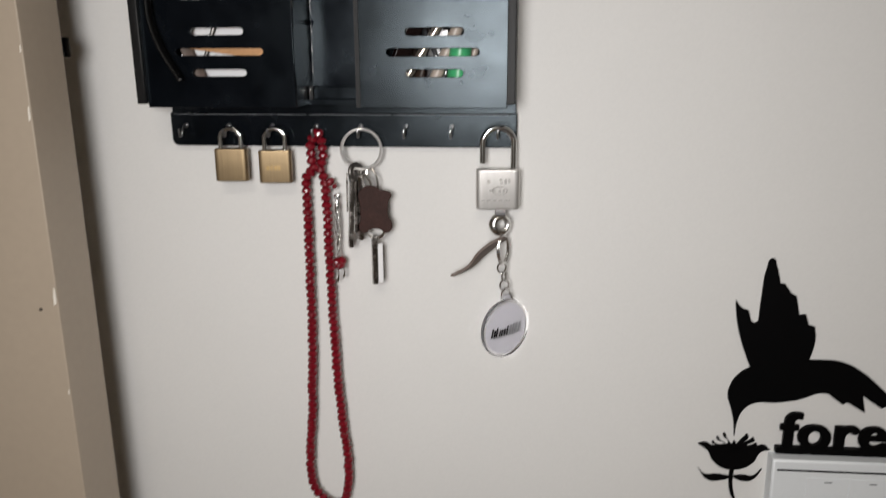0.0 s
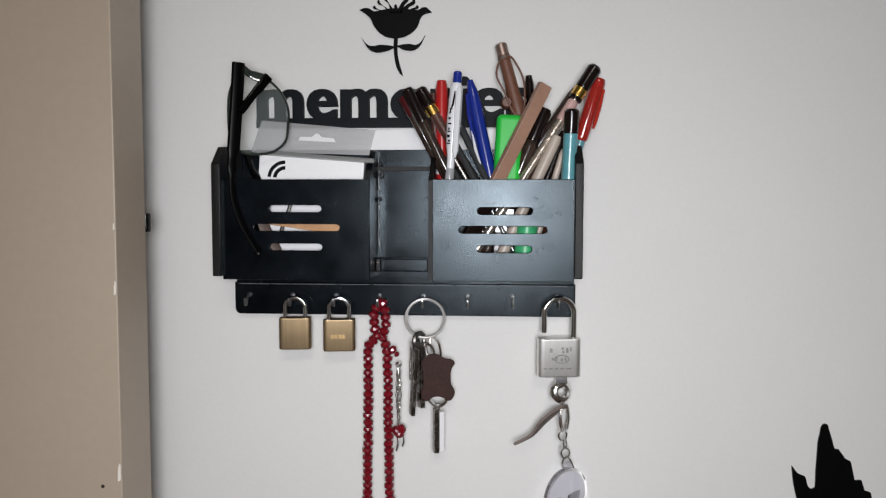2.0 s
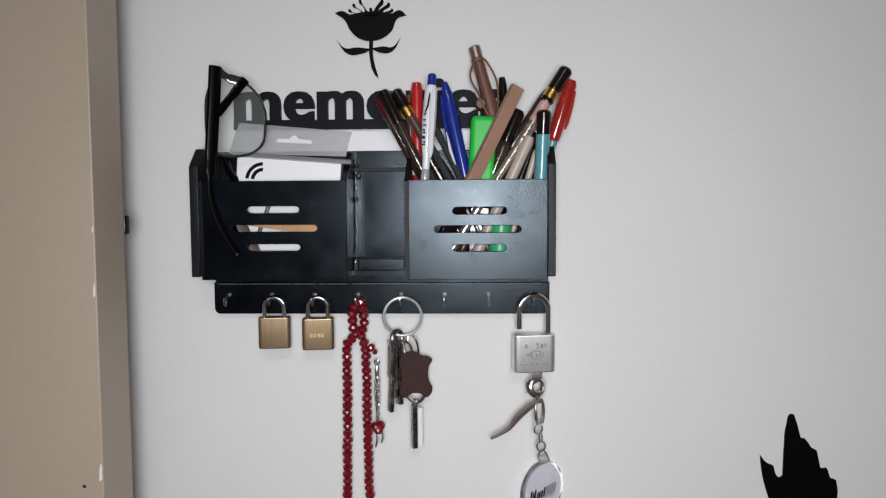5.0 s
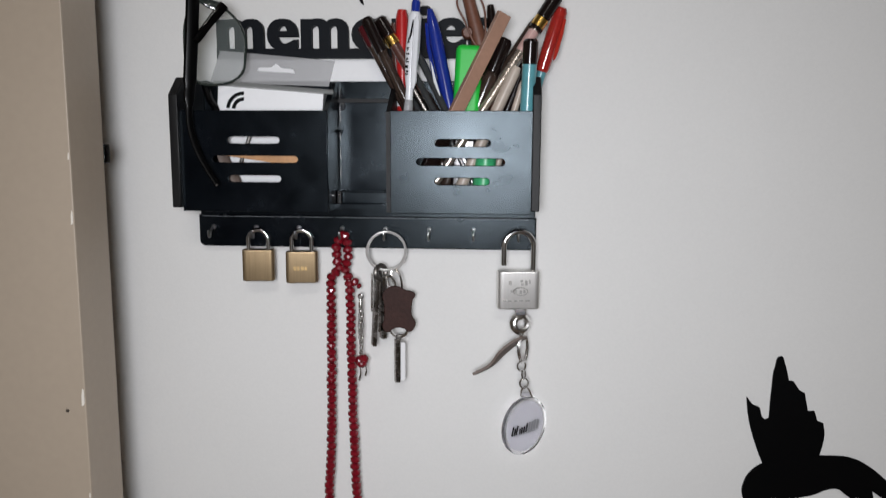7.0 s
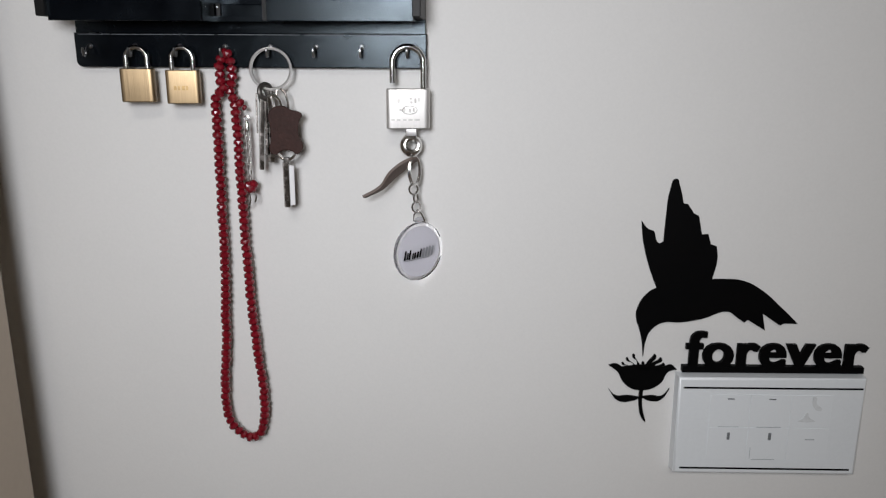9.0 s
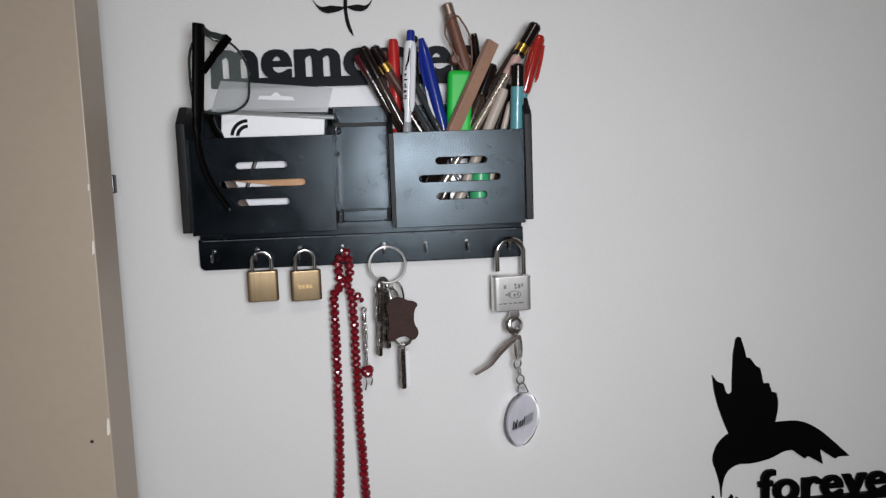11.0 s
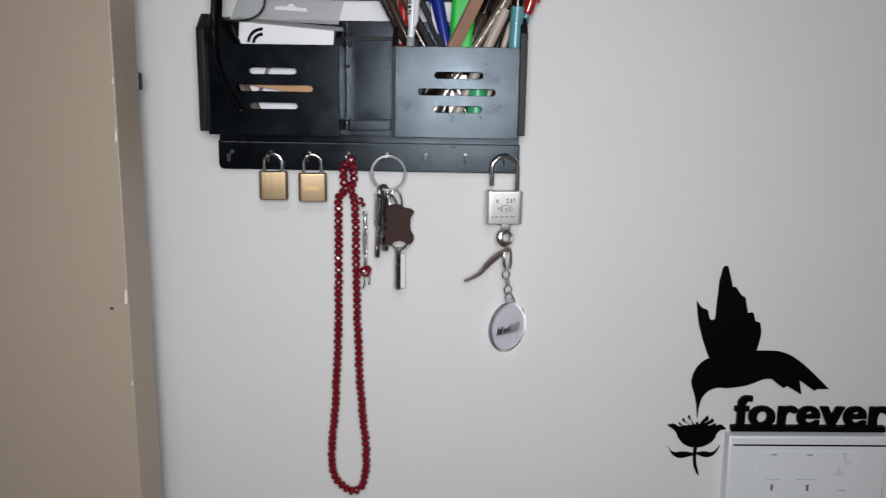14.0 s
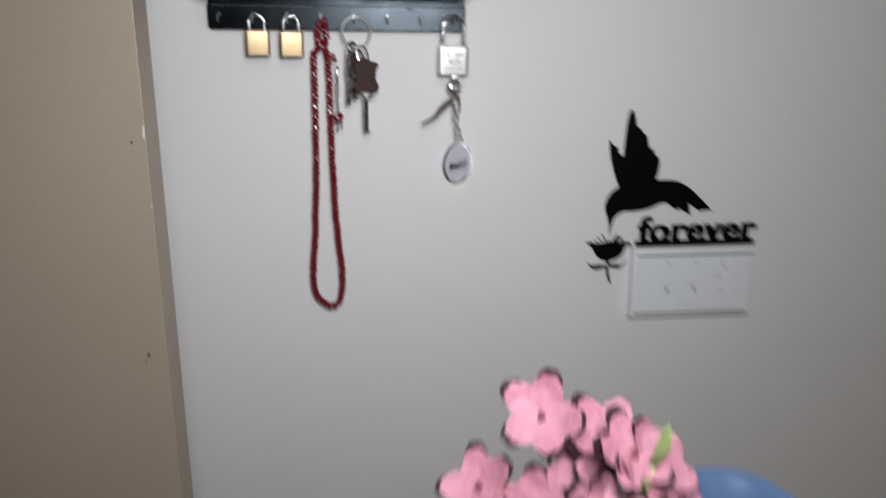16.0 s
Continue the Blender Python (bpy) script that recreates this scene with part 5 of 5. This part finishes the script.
def blossom(centre, facing, size, seed):
    rnd = random.Random(seed)
    centre, facing = Vector(centre), Vector(facing).normalized()
    fl = thing("flower", tuple(centre), "pink artificial blossom with darker heart on a thin stem", "flower", "flowers in the blue pot")
    u = facing.orthogonal().normalized()
    v = facing.cross(u)
    for k in range(5):
        a = 2 * math.pi * (k + rnd.uniform(-0.10, 0.10)) / 5 + seed
        out = (u * math.cos(a) + v * math.sin(a) + facing * 0.34 * rnd.uniform(0.5, 1.4)).normalized()
        up = (facing - out * facing.dot(out)).normalized()
        length = size * rnd.uniform(0.95, 1.10)
        petal = part("petal", petal_mesh(bmesh.new(), centre + out * 0.0008, out, up, length, size * 0.88, -0.22), M_PINK, fl)
        if out.z > -0.6:
            part("petal_tip", petal_mesh(bmesh.new(), centre + out * length * 0.66 - facing * 0.0030, out, up, length * rnd.uniform(0.50, 0.68), size * 0.70, -0.1), M_SEPAL, petal, "dark maroon curled tip")
    for k in range(4):
        a = 2 * math.pi * (k + rnd.uniform(-0.2, 0.2)) / 4
        out = (u * math.cos(a) + v * math.sin(a) - facing * 0.5).normalized()
        up = (facing - out * facing.dot(out)).normalized()
        part("sepal", petal_mesh(bmesh.new(), centre - facing * 0.0022, out, up, size * 0.5, size * 0.3, -0.2), M_STEM, fl, "green sepal")
    bm = bmesh.new()
    for k in range(9):
        a = k * 2.4
        p = centre + (u * math.cos(a) + v * math.sin(a)) * size * 0.03 * math.sqrt(k)
        rod(bm, p, p + facing * size * 0.16, [(0, 0.0007), (0.7, 0.0009), (1, 0.0004)], 6)
    part("heart", bm, M_PINKD, fl, "dark pink stamens")
    foot = Vector((PX + (centre.x - PX) * 0.5, PYC + (centre.y - PYC) * 0.4, 1.361))
    part("stem", tube(bmesh.new(), smooth_line([centre - facing * 0.001, centre - facing * 0.012 + Vector((0, 0, -0.006)), centre.lerp(foot, 0.55), foot], 5), 0.0011, 6), M_STEM, fl, "green stem")


BLOOMS = [((-0.0160, -0.0440, 1.4400), (-0.25, -0.8, 0.55), 0.0165), ((-0.0420, -0.0560, 1.4170), (-0.5, -0.7, 0.5), 0.0150), ((-0.0020, -0.0560, 1.4180), (0, -0.9, 0.4), 0.0165), ((0.0120, -0.0480, 1.4330), (0.1, -0.6, 0.8), 0.0160),
          ((0.0300, -0.0640, 1.4290), (0.4, -0.7, 0.6), 0.0165), ((0.0190, -0.0640, 1.4340), (0.1, -0.8, 0.6), 0.0150), ((0.0020, -0.0720, 1.4090), (-0.1, -0.9, 0.4), 0.0160), ((0.0400, -0.0720, 1.4180), (0.6, -0.6, 0.6), 0.0150), ((-0.0220, -0.0620, 1.4110), (-0.3, -0.9, 0.3), 0.0150), ((0.0160, -0.0850, 1.4000), (0.2, -0.9, 0.4), 0.0155), ((0.0190, -0.0380, 1.4250), (0.2, 0.3, 0.9), 0.0150),
          ((0.0330, -0.0560, 1.4120), (0.5, -0.5, 0.7), 0.0150), ((0.0080, -0.0680, 1.4130), (0.1, -1.0, 0.2), 0.0145), ((0.0440, -0.0820, 1.3980), (0.7, -0.6, 0.4), 0.0140), ((-0.0100, -0.0850, 1.3900), (-0.2, -0.9, 0.4), 0.0150), ((0.0260, -0.0900, 1.3950), (0.3, -0.9, 0.3), 0.0150),
          ((0.0130, -0.0560, 1.4240), (-0.2, -0.8, 0.5), 0.0150), ((0.0270, -0.0520, 1.4220), (0.3, -0.9, 0.4), 0.0150), ((0.0420, -0.0620, 1.4080), (0.6, -0.7, 0.4), 0.0150), ((0.0100, -0.0620, 1.4010), (0.1, -1.0, 0.3), 0.0150), ((0.0330, -0.0700, 1.4020), (0.2, -1.0, 0.3), 0.0150), ((0.0080, -0.0800, 1.4160), (-0.1, -0.6, 0.7), 0.0155), ((0.0380, -0.0800, 1.4120), (0.2, -0.5, 0.75), 0.0155), ((0.0230, -0.0860, 1.4060), (0.1, -0.6, 0.7), 0.0150)]
for k, (c, f, s) in enumerate(BLOOMS):
    c = (c[0] - 0.0042 - 0.20 * max(0.0, c[0]), c[1], c[2] - 0.0028)
    blossom(c, (f[0], f[1] * 0.85, f[2] + (0.16 if k else 0.0)), s * 0.94, 11 + k)
for k, (c, out) in enumerate((((0.0165, -0.0700, 1.4300), (0.12, -0.2, 1)), ((0.0150, -0.0650, 1.4120), (-0.2, -0.5, 0.8)), ((-0.0180, -0.0690, 1.4020), (-0.3, -0.4, 0.8)))):
    o = Vector(out).normalized()
    bm = petal_mesh(bmesh.new(), Vector(c), o, (Vector((0, -1, 0.2)) - o * o.dot(Vector((0, -1, 0.2)))).normalized(), 0.020, 0.0055, 0.2)
    foot = Vector((PX, PYC, 1.361))
    tube(bm, smooth_line([Vector(c), Vector(c).lerp(foot, 0.5) + Vector((0, 0.006, 0)), foot], 5), 0.0007, 6)
    tagged(part("leaf_sprig", bm, M_LEAF), "single fresh green leaf on a stalk among the blossoms", "leaf", "leaves in the blue pot")
